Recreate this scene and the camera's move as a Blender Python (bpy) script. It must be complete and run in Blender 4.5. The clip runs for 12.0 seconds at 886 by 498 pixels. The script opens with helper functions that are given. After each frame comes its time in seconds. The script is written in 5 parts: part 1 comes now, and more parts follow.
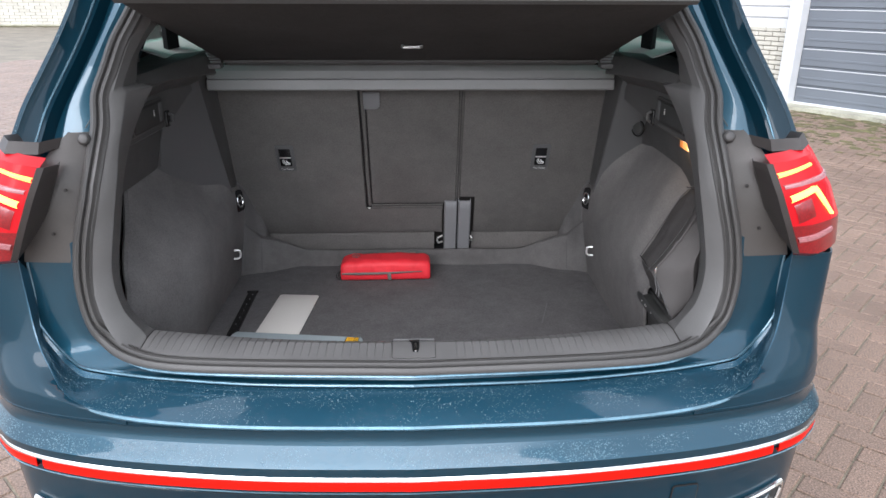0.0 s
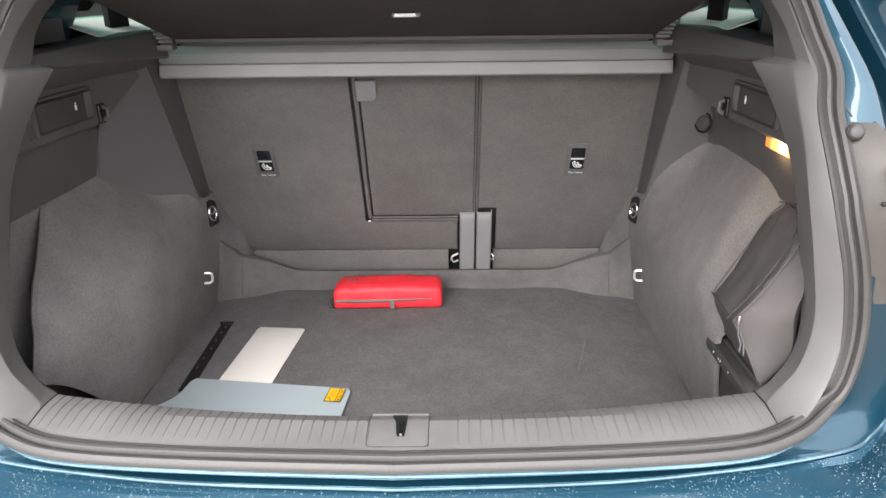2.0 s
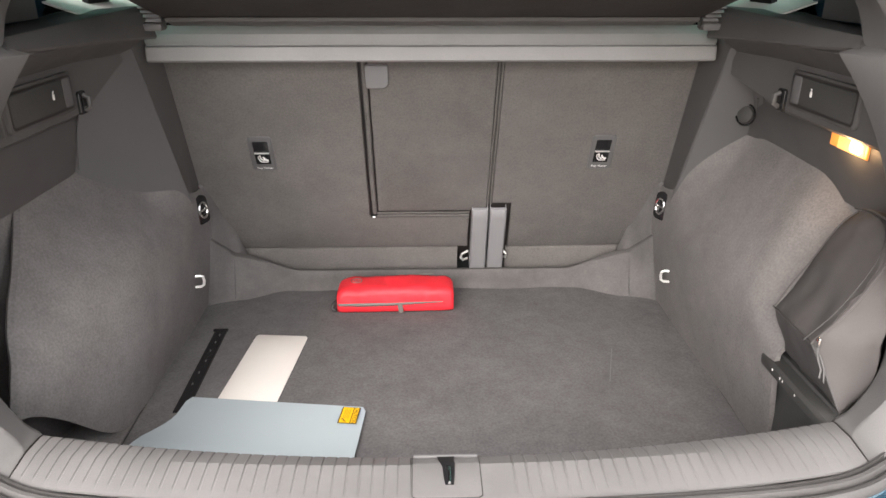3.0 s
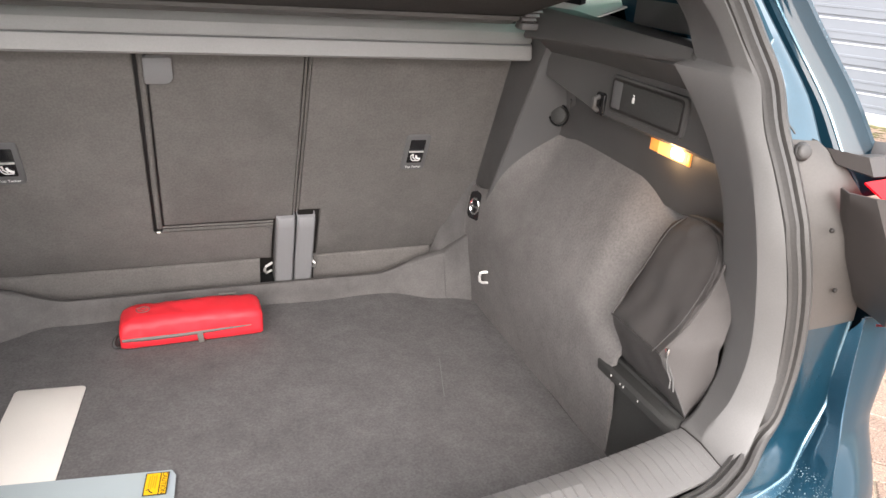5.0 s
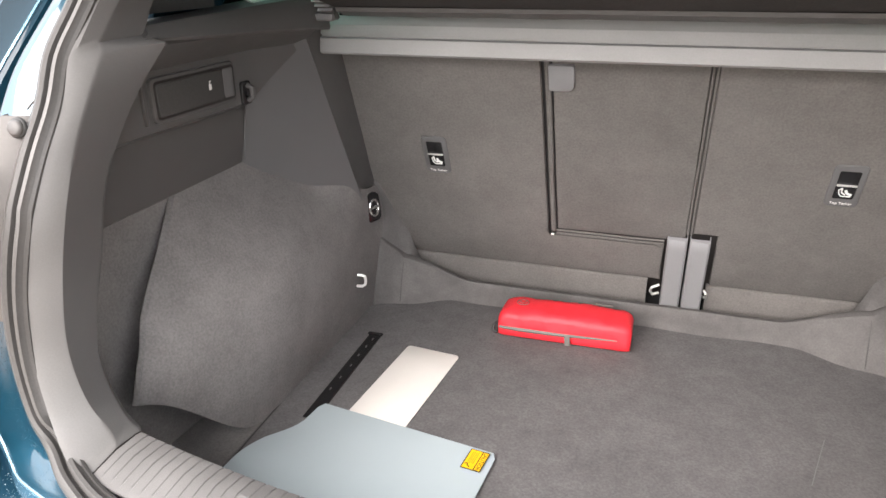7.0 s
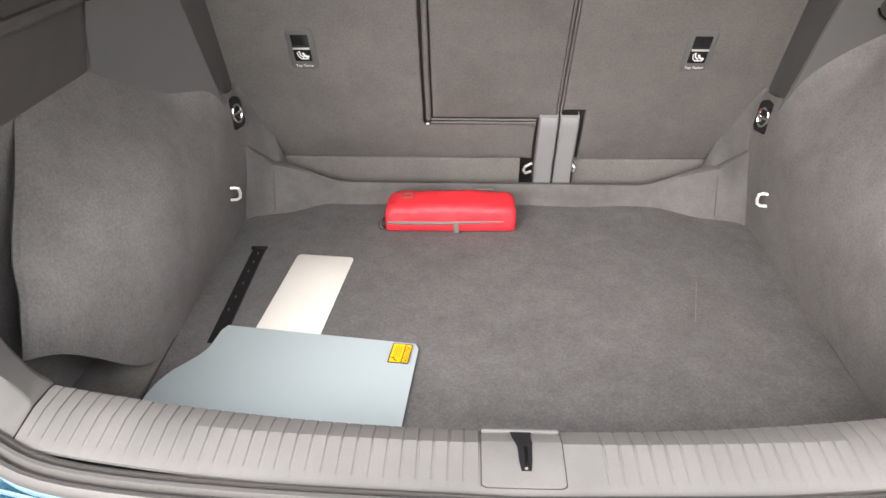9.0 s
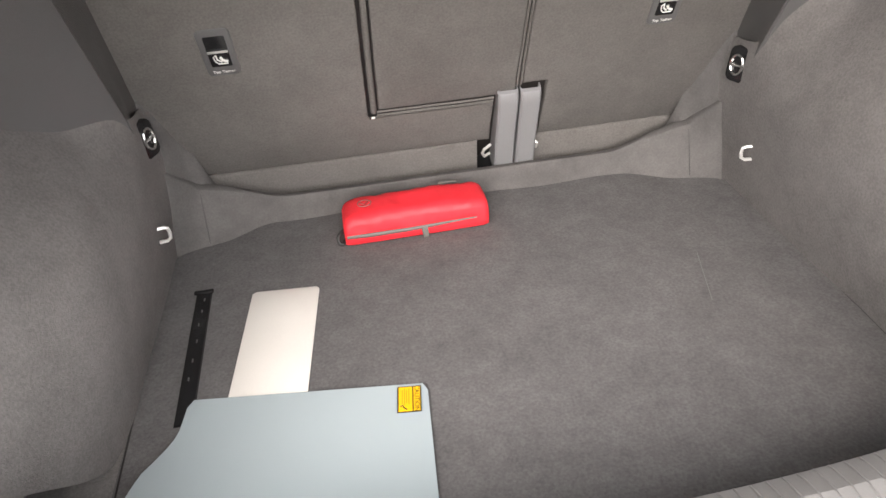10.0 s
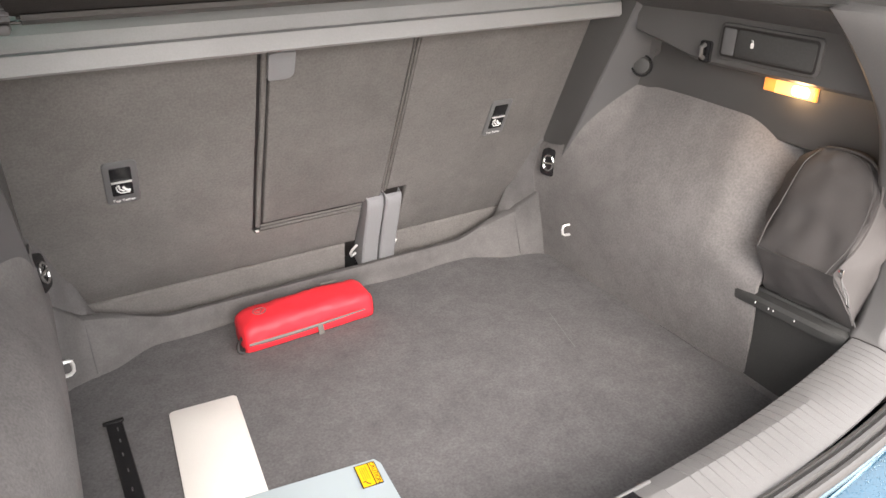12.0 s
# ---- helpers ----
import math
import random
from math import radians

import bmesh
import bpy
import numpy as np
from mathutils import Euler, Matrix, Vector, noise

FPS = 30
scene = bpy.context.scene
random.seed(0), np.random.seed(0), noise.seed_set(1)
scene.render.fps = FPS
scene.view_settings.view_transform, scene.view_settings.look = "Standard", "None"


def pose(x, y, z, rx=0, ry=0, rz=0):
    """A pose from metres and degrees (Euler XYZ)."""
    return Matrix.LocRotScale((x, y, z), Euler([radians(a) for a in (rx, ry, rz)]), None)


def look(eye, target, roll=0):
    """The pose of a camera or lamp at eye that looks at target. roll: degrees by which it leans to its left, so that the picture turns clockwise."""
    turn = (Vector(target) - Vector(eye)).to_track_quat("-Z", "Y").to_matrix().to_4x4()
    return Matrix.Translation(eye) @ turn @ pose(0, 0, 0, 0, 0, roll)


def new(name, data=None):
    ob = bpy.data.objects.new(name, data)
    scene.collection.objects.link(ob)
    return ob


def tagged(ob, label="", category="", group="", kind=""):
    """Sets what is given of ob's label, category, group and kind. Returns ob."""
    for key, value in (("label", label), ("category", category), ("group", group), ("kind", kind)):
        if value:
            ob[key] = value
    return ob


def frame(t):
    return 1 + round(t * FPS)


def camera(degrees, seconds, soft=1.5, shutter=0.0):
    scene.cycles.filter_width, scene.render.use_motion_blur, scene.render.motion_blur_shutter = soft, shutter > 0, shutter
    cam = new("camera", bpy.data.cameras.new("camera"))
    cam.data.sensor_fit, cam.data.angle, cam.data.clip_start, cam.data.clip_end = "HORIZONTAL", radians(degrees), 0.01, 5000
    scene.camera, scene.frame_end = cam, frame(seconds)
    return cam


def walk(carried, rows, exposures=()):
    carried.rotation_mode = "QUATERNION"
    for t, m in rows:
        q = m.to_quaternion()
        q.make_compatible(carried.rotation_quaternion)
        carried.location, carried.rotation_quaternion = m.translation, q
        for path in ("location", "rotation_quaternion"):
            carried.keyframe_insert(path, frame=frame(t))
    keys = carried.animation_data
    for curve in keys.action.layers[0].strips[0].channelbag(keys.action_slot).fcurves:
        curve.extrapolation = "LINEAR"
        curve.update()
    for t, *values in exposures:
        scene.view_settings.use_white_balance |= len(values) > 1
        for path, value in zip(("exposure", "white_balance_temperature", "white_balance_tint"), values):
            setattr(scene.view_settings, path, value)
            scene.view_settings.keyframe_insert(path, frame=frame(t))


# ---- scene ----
cam = camera(65.0, 12.0)
PATH = [
    (0, (0.012, -1.56, 1.485), (0.082, 0.314, 0.789), 0.2),
    (0.5, (-0.016, -1.653, 1.501), (0.074, 0.235, 0.847), 0.3),
    (1, (-0.001, -1.544, 1.474), (0.077, 0.347, 0.827), 0.1),
    (1.5, (0.081, -1.299, 1.434), (0.1, 0.586, 0.767), -0.3),
    (2, (0.085, -1.141, 1.4), (0.055, 0.733, 0.701), -0.7),
    (2.5, (0.018, -1.027, 1.393), (0.004, 0.833, 0.657), -0.7),
    (3, (-0.028, -0.985, 1.402), (0.029, 0.864, 0.643), 0.1),
    (3.5, (-0.026, -0.982, 1.401), (0.136, 0.859, 0.635), 1.2),
    (3.7, (-0.028, -0.972, 1.409), (0.197, 0.861, 0.643), 1.5),
    (5.3, (-0.108, -0.798, 1.412), (0.609, 0.893, 0.62), 4.7),
    (5.5, (-0.093, -0.798, 1.396), (0.55, 0.921, 0.602), 4.7),
    (6, (-0.022, -0.797, 1.39), (0.144, 1.019, 0.568), 3.5),
    (6.5, (0.043, -0.783, 1.37), (-0.336, 1.012, 0.573), 1.3),
    (6.7, (0.073, -0.778, 1.377), (-0.486, 0.977, 0.598), 0.3),
    (8.3, (0.104, -0.761, 1.4), (-0.492, 0.971, 0.597), -2.8),
    (8.5, (0.068, -0.769, 1.393), (-0.391, 0.978, 0.536), -2.3),
    (9, (-0.066, -0.786, 1.363), (-0.13, 0.93, 0.337), -0.3),
    (9.5, (-0.143, -0.674, 1.327), (-0.077, 0.956, 0.169), -2.3),
    (10, (-0.204, -0.572, 1.357), (-0.001, 1.064, 0.224), -4.4),
    (10.5, (-0.401, -0.569, 1.393), (0.088, 1.068, 0.352), -2.1),
    (11, (-0.504, -0.615, 1.426), (0.269, 0.963, 0.471), -0.3),
    (11.5, (-0.53, -0.634, 1.442), (0.366, 0.904, 0.529), 0.5),
    (12, (-0.523, -0.636, 1.44), (0.388, 0.898, 0.536), 0.1),
]
EXPOSURES = [(0, 0.55, 5950, 12), (0.5, 0.55, 5950, 12), (1.0, 0.6, 6000, 12), (1.5, 1.15, 6250, 13), (2.0, 1.5, 6450, 12), (2.5, 1.62, 6650, 14), (3.5, 1.65, 6700, 14), (5.5, 1.65, 6650, 14), (6.0, 1.9, 6650, 14), (6.5, 1.88, 6650, 14), (8.5, 1.9, 6700, 12), (9.0, 1.88, 6650, 12), (9.5, 1.6, 6750, 12), (10.0, 1.75, 6750, 13), (10.5, 2.02, 6700, 12), (12.0, 1.98, 6720, 14)]
walk(cam, [(t, look(eye, target, roll)) for t, eye, target, roll in PATH], EXPOSURES)

# ---- daylight: an overcast sky with a wide, weak sun ----
world = bpy.data.worlds.new("world")
scene.world = world
world.use_nodes = True
wn, wl = world.node_tree.nodes, world.node_tree.links
sky = wn.new("ShaderNodeTexSky")
sky.sky_type, sky.sun_disc = "NISHITA", False
sky.sun_elevation, sky.sun_rotation = radians(40), radians(198)
sky.air_density, sky.dust_density = 1.0, 4.0
grey = wn.new("ShaderNodeMix")
grey.data_type = "RGBA"
grey.inputs["Factor"].default_value = 0.85
grey.inputs["B"].default_value = (7.6, 7.8, 8.0, 1)
wl.new(sky.outputs["Color"], grey.inputs["A"])
wl.new(grey.outputs["Result"], wn["Background"].inputs["Color"])
wn["Background"].inputs["Strength"].default_value = 0.205

sun = new("sun", bpy.data.lights.new("sun", "SUN"))
sun.data.energy, sun.data.angle, sun.data.color = 3.0, radians(58), (1.0, 0.96, 0.92)
sun.matrix_world = look((-2.6, -8, 7.6), (0, 0, 0.6))


# ---- materials ----
def material(name, base, rough=0.5, metal=0.0, coat=0.0, vary=0.0, grain=600.0, bump=0.0, bump_scale=800.0,
             blotch=0.0, blotch_scale=6.0, mottle=0.0, mottle_scale=40.0, spec=0.5, rough_vary=0.0, random_vary=0.0, bump_dist=0.001):
    """A procedural surface: fine grain and broad blotches in the colour, grain and wear in the relief and gloss."""
    m = bpy.data.materials.new(name)
    m.use_nodes = True
    n, l = m.node_tree.nodes, m.node_tree.links
    b = n["Principled BSDF"]
    b.inputs["Base Color"].default_value = (*base, 1)
    b.inputs["Roughness"].default_value, b.inputs["Metallic"].default_value = rough, metal
    b.inputs["Coat Weight"].default_value, b.inputs["Coat Roughness"].default_value = coat, 0.04
    b.inputs["Specular IOR Level"].default_value = spec
    co = n.new("ShaderNodeTexCoord")

    def noise_at(scale, detail=4.0):
        t = n.new("ShaderNodeTexNoise")
        t.inputs["Scale"].default_value, t.inputs["Detail"].default_value = scale, detail
        l.new(co.outputs["Object"], t.inputs["Vector"])
        return t.outputs["Fac"]

    colour = None
    for amount, scale in ((vary, grain), (mottle, mottle_scale), (blotch, blotch_scale)):
        if amount:
            r = n.new("ShaderNodeMapRange")
            r.inputs["From Min"].default_value, r.inputs["From Max"].default_value = 0.3, 0.7
            r.inputs["To Min"].default_value, r.inputs["To Max"].default_value = 1 - amount, 1 + amount
            l.new(noise_at(scale), r.inputs["Value"])
            colour = times(n, l, colour, r.outputs["Result"], base)
    if random_vary:
        info = n.new("ShaderNodeObjectInfo")
        geo = n.new("ShaderNodeNewGeometry")
        add = n.new("ShaderNodeMath")
        l.new(info.outputs["Random"], add.inputs[0])
        l.new(geo.outputs["Random Per Island"], add.inputs[1])
        frac = n.new("ShaderNodeMath")
        frac.operation = "FRACT"
        l.new(add.outputs[0], frac.inputs[0])
        r = n.new("ShaderNodeMapRange")
        r.inputs["To Min"].default_value, r.inputs["To Max"].default_value = 1 - random_vary, 1 + random_vary
        l.new(frac.outputs[0], r.inputs["Value"])
        colour = times(n, l, colour, r.outputs["Result"], base)
    if colour:
        l.new(colour, b.inputs["Base Color"])
    if rough_vary:
        r = n.new("ShaderNodeMapRange")
        r.inputs["To Min"].default_value, r.inputs["To Max"].default_value = max(rough - rough_vary, 0.02), rough + rough_vary
        l.new(noise_at(14.0, 6.0), r.inputs["Value"])
        l.new(r.outputs["Result"], b.inputs["Roughness"])
    if bump:
        k = n.new("ShaderNodeBump")
        k.inputs["Strength"].default_value, k.inputs["Distance"].default_value = bump, bump_dist
        l.new(noise_at(bump_scale, 3.0), k.inputs["Height"])
        l.new(k.outputs["Normal"], b.inputs["Normal"])
    return m


def times(n, l, colour, factor, base):
    v = n.new("ShaderNodeVectorMath")
    v.operation = "SCALE"
    if colour:
        l.new(colour, v.inputs[0])
    else:
        v.inputs[0].default_value = base
    l.new(factor, v.inputs["Scale"])
    return v.outputs[0]


def glowing(name, colour, strength, base=None):
    m = bpy.data.materials.new(name)
    m.use_nodes = True
    b = m.node_tree.nodes["Principled BSDF"]
    b.inputs["Base Color"].default_value = (*(base or colour), 1)
    b.inputs["Roughness"].default_value = 0.25
    b.inputs["Specular IOR Level"].default_value = 0.35
    b.inputs["Emission Color"].default_value = (*colour, 1)
    b.inputs["Emission Strength"].default_value = strength
    return m


def glass(name, tint):
    m = bpy.data.materials.new(name)
    m.use_nodes = True
    n, l = m.node_tree.nodes, m.node_tree.links
    clear, gloss, mix, fres = (n.new("ShaderNode" + k) for k in ("BsdfTransparent", "BsdfGlossy", "MixShader", "Fresnel"))
    clear.inputs["Color"].default_value = (*tint, 1)
    gloss.inputs["Roughness"].default_value = 0.02
    fres.inputs["IOR"].default_value = 1.5
    l.new(fres.outputs[0], mix.inputs[0])
    l.new(clear.outputs[0], mix.inputs[1])
    l.new(gloss.outputs[0], mix.inputs[2])
    l.new(mix.outputs[0], n["Material Output"].inputs["Surface"])
    return m


def wet_paint(name, base, film=0.03, beads=0.3, rough=0.36):
    """Metallic car paint under clear lacquer, with rain beads standing on it."""
    m = material(name, base, rough=rough, metal=0.6, spec=0.1, coat=1.0, vary=0.12, grain=2500, blotch=0.05, blotch_scale=3)
    n, l = m.node_tree.nodes, m.node_tree.links
    b = n["Principled BSDF"]
    co = n.new("ShaderNodeTexCoord")
    v = n.new("ShaderNodeTexVoronoi")
    v.inputs["Scale"].default_value = 260
    l.new(co.outputs["Object"], v.inputs["Vector"])
    drop = n.new("ShaderNodeMapRange")
    drop.interpolation_type = "SMOOTHSTEP"
    drop.inputs["From Min"].default_value, drop.inputs["From Max"].default_value = 0.34, 0.1
    drop.inputs["To Min"].default_value, drop.inputs["To Max"].default_value = 0, 1
    l.new(v.outputs["Distance"], drop.inputs["Value"])
    where = n.new("ShaderNodeTexNoise")
    where.inputs["Scale"].default_value = 14
    l.new(co.outputs["Object"], where.inputs["Vector"])
    gate = n.new("ShaderNodeMapRange")
    gate.inputs["From Min"].default_value, gate.inputs["From Max"].default_value = 0.36, 0.55
    l.new(where.outputs["Fac"], gate.inputs["Value"])
    mul = n.new("ShaderNodeMath")
    mul.operation = "MULTIPLY"
    l.new(drop.outputs["Result"], mul.inputs[0])
    l.new(gate.outputs["Result"], mul.inputs[1])
    k = n.new("ShaderNodeBump")
    k.inputs["Strength"].default_value, k.inputs["Distance"].default_value = beads, 0.001
    l.new(mul.outputs[0], k.inputs["Height"])
    l.new(k.outputs["Normal"], b.inputs["Coat Normal"])
    stretch = n.new("ShaderNodeMapping")
    stretch.inputs["Scale"].default_value = (2.2, 9, 20)
    l.new(co.outputs["Object"], stretch.inputs["Vector"])
    streak = n.new("ShaderNodeTexNoise")
    streak.inputs["Scale"].default_value, streak.inputs["Detail"].default_value = 1.6, 7
    l.new(stretch.outputs["Vector"], streak.inputs["Vector"])
    r = n.new("ShaderNodeMapRange")
    r.inputs["From Min"].default_value, r.inputs["From Max"].default_value = 0.47, 0.53
    r.inputs["To Min"].default_value, r.inputs["To Max"].default_value = film, film + 0.14
    l.new(streak.outputs["Fac"], r.inputs["Value"])
    l.new(r.outputs["Result"], b.inputs["Coat Roughness"])
    return m


# One car paint in three bases: shade and sky light put into the colour.
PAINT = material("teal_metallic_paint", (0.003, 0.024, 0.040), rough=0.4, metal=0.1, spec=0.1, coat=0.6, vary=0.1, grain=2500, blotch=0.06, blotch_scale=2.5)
WET = wet_paint("wet_lightened_teal_paint", (0.0065, 0.043, 0.070))
BEADED = wet_paint("rain_beaded_lightened_teal_paint", (0.018, 0.070, 0.112), film=0.05, beads=0.5, rough=0.45)
DROP = material("rain_drop", (0.11, 0.19, 0.23), rough=0.1, spec=0.5, coat=0.2)
# Pale base puts the sky's highlight into the colour of thin edges.
SHEENEDGE = material("sheen_pale_edge", (0.11, 0.21, 0.27), rough=0.24, metal=0.6, coat=1.0, vary=0.1, grain=120, blotch=0.3, blotch_scale=14)
PRIMER = material("matt_grey_primer", (0.060, 0.055, 0.051), rough=0.5, vary=0.06, grain=300, blotch=0.12, blotch_scale=9, rough_vary=0.12)
# The same car paint again, its base lightened for the sky it reflects.
STRIPPAINT = material("sky_lightened_teal_paint", (0.010, 0.055, 0.086), rough=0.3, metal=0.3, coat=1.0, vary=0.05, grain=400, blotch=0.15, blotch_scale=11)
TRIM = material("satin_grey_trim", (0.106, 0.104, 0.102), rough=0.48, spec=0.38, vary=0.05, grain=500, bump=0.25, bump_scale=1500, blotch=0.06, blotch_scale=8, rough_vary=0.1)
HOUSING = material("brown_grey_lamp_housing", (0.040, 0.035, 0.033), rough=0.34, vary=0.06, blotch=0.08, rough_vary=0.08)
RUBBER = material("black_rubber", (0.055, 0.053, 0.051), rough=0.5, vary=0.1, grain=300, rough_vary=0.12)
CARPET = material("grey_needle_felt", (0.170, 0.161, 0.155), rough=0.95, vary=0.14, grain=240, mottle=0.06, mottle_scale=30, bump=0.5, bump_scale=520, blotch=0.10, blotch_scale=9, spec=0.2, bump_dist=0.002)
FLOOR = material("grey_boot_carpet", (0.120, 0.116, 0.117), rough=0.95, vary=0.17, grain=230, mottle=0.08, mottle_scale=34, bump=0.45, bump_scale=500, blotch=0.10, blotch_scale=9, spec=0.2, bump_dist=0.002)
COVEFELT = material("grey_cove_felt", (0.112, 0.107, 0.105), rough=0.95, vary=0.09, grain=240, mottle=0.07, mottle_scale=34, bump=0.4, bump_scale=500, blotch=0.14, blotch_scale=10, spec=0.2, bump_dist=0.002)
SHELFFELT = material("black_shelf_felt", (0.052, 0.050, 0.049), rough=0.95, vary=0.15, grain=260, mottle=0.06, mottle_scale=50, bump=0.4, bump_scale=500, blotch=0.1, blotch_scale=7, spec=0.2)
SEATFELT = material("grey_seat_back_felt", (0.130, 0.122, 0.116), rough=0.95, vary=0.12, grain=240, mottle=0.05, mottle_scale=30, bump=0.35, bump_scale=520, blotch=0.09, blotch_scale=8, spec=0.2, bump_dist=0.002)
PLASTIC = material("dark_grained_plastic", (0.078, 0.076, 0.074), rough=0.48, vary=0.06, grain=500, bump=0.35, bump_scale=1600, blotch=0.06, rough_vary=0.1)
PILLAR = material("grey_grained_plastic", (0.105, 0.104, 0.104), rough=0.5, vary=0.05, grain=500, bump=0.3, bump_scale=1600, blotch=0.05, rough_vary=0.08)
RAIL = material("grey_aluminium_look_rail", (0.225, 0.222, 0.220), rough=0.42, vary=0.05, grain=400, bump=0.2, bump_scale=1500, blotch=0.06, rough_vary=0.1)
SILLP = material("satin_grey_plastic", (0.128, 0.125, 0.122), rough=0.55, vary=0.05, grain=500, bump=0.25, bump_scale=1500, blotch=0.1, blotch_scale=12, rough_vary=0.1)
POCKET = material("dark_pocket_plastic", (0.045, 0.045, 0.043), rough=0.6, vary=0.1, grain=300, blotch=0.1)
BLACK = material("black_gloss_plastic", (0.012, 0.012, 0.013), rough=0.25, rough_vary=0.06)
MATTBLACK = material("matt_black_plastic", (0.018, 0.018, 0.018), rough=0.6, vary=0.1)
CHROME = material("polished_steel", (0.75, 0.75, 0.74), rough=0.16, metal=1.0, rough_vary=0.06)
BRIGHT = material("bright_zinc_wire", (0.82, 0.81, 0.79), rough=0.35, metal=0.6)
STRIP = material("grey_hinge_cover", (0.20, 0.20, 0.205), rough=0.42, vary=0.04, grain=400, rough_vary=0.06)
REDCLOTH = material("red_nylon_cloth", (0.82, 0.028, 0.042), rough=0.55, vary=0.08, grain=900, bump=0.35, bump_scale=1400, blotch=0.06)
GREYPIPE = material("grey_piping", (0.13, 0.12, 0.11), rough=0.7, vary=0.1, bump=0.4)
BAGCLOTH = material("black_nylon_cloth", (0.070, 0.065, 0.063), rough=0.8, spec=0.3, vary=0.1, grain=900, bump=0.3, bump_scale=1300, blotch=0.1, rough_vary=0.08)
CARD = material("cream_painted_metal", (0.76, 0.735, 0.69), rough=0.35, blotch=0.03, vary=0.02, rough_vary=0.06)
MATGREY = material("blue_grey_plastic_sheet", (0.36, 0.42, 0.44), rough=0.17, blotch=0.02, blotch_scale=3, vary=0.01, bump=0.25, bump_scale=7, bump_dist=0.01)
YELLOW = material("yellow_sticker", (0.85, 0.47, 0.01), rough=0.35, vary=0.03)
INK = material("black_ink", (0.015, 0.013, 0.012), rough=0.5)
WHITEINK = material("white_ink", (0.75, 0.75, 0.73), rough=0.5)
REDLENS = material("red_reflector_plastic", (0.62, 0.007, 0.002), rough=0.3, spec=0.12, coat=0.06, vary=0.15, grain=900, bump=0.3, bump_scale=500)
LAMPRED = glowing("lit_red_lamp_lens", (1.0, 0.002, 0.012), 0.48, (0.12, 0.001, 0.003))
LAMPDARK = material("dark_red_lens_rib", (0.20, 0.003, 0.006), rough=0.3, coat=0.5, vary=0.3, grain=300)
LEDRED = glowing("lit_red_light_bar", (1.0, 0.40, 0.08), 3.0)
LEDAMBER = glowing("lit_amber_light_bar", (1.0, 0.36, 0.07), 2.0)
LAMPWHITE = material("clear_reverse_lamp", (0.34, 0.13, 0.14), rough=0.25, coat=0.6, vary=0.3, grain=350)
BOOTLAMP = glowing("lit_boot_lamp_lens", (1.0, 0.45, 0.14), 0.42)
BOOTBULB = glowing("lit_boot_lamp_bulb_end", (1.0, 0.74, 0.40), 3.0)
BOOTLAMPDIM = glowing("amber_lamp_edge", (1.0, 0.34, 0.07), 0.22)
GLASS = glass("green_tinted_glass", (0.60, 0.90, 0.81))
HEADLINER = material("pale_headliner", (0.45, 0.44, 0.42), rough=0.95, vary=0.05, bump=0.3)
LEATHER = material("black_seat_fabric", (0.010, 0.010, 0.011), rough=0.8, spec=0.2, vary=0.1, bump=0.3)
TYRE = material("black_tyre_rubber", (0.02, 0.02, 0.02), rough=0.85, vary=0.1)
ALLOY = material("silver_alloy", (0.55, 0.56, 0.57), rough=0.3, metal=0.9)
PAVER = material("red_brown_paver", (0.178, 0.120, 0.088), rough=0.45, vary=0.75, grain=170, bump=0.6, bump_scale=220, blotch=0.18, blotch_scale=1.2, random_vary=0.09, bump_dist=0.003, rough_vary=0.15)
JOINT = material("mossy_sand_joint", (0.150, 0.126, 0.090), rough=0.6, vary=0.4, grain=60, blotch=0.35, blotch_scale=1.5)
CLAD = material("white_ribbed_cladding", (0.58, 0.585, 0.59), rough=0.5, vary=0.02, blotch=0.04, blotch_scale=1.5)
BRICK = material("cream_painted_brick", (0.47, 0.45, 0.39), rough=0.8, vary=0.08, grain=60, bump=0.5, bump_scale=90, blotch=0.12, blotch_scale=1.3, random_vary=0.08, bump_dist=0.004)
MORTAR = material("pale_mortar", (0.34, 0.325, 0.28), rough=0.95, vary=0.1)
DOORGREY = material("slate_grey_door_panel", (0.13, 0.145, 0.165), rough=0.45, vary=0.03, blotch=0.06, blotch_scale=2)
FRAMEGREY = material("pale_grey_door_frame", (0.50, 0.51, 0.52), rough=0.5, blotch=0.06)
MOSS = material("green_brown_moss", (0.088, 0.082, 0.034), rough=0.95, vary=0.4, grain=80, blotch=0.3, blotch_scale=4, random_vary=0.35, bump=0.6, bump_scale=150, bump_dist=0.004)
CONCRETE = material("mossy_concrete_kerb", (0.34, 0.33, 0.26), rough=0.9, vary=0.2, grain=50, blotch=0.3, blotch_scale=3)


# ---- building helpers ----
V = Vector


def part(name, bm, mat, parent=None, label="", smooth=35):
    """Links a bmesh as one mesh object, under a thing or a part."""
    bmesh.ops.remove_doubles(bm, verts=bm.verts[:], dist=1e-6)
    bm.normal_update()
    for f in bm.faces:
        f.smooth = smooth > 0
    for e in bm.edges:
        e.smooth = len(e.link_faces) < 2 or e.calc_face_angle(0.0) < radians(smooth)
    me = bpy.data.meshes.new(name)
    bm.to_mesh(me)
    bm.free()
    me.materials.append(mat)
    ob = new(name, me)
    if parent:
        ob.parent = parent
    if label:
        ob["label"] = label
    return ob


def empty(name, label, category, group="", at=(0, 0, 0)):
    ob = new(name)
    ob.empty_display_size = 0.1
    ob.location = at
    return tagged(ob, label, category, group)


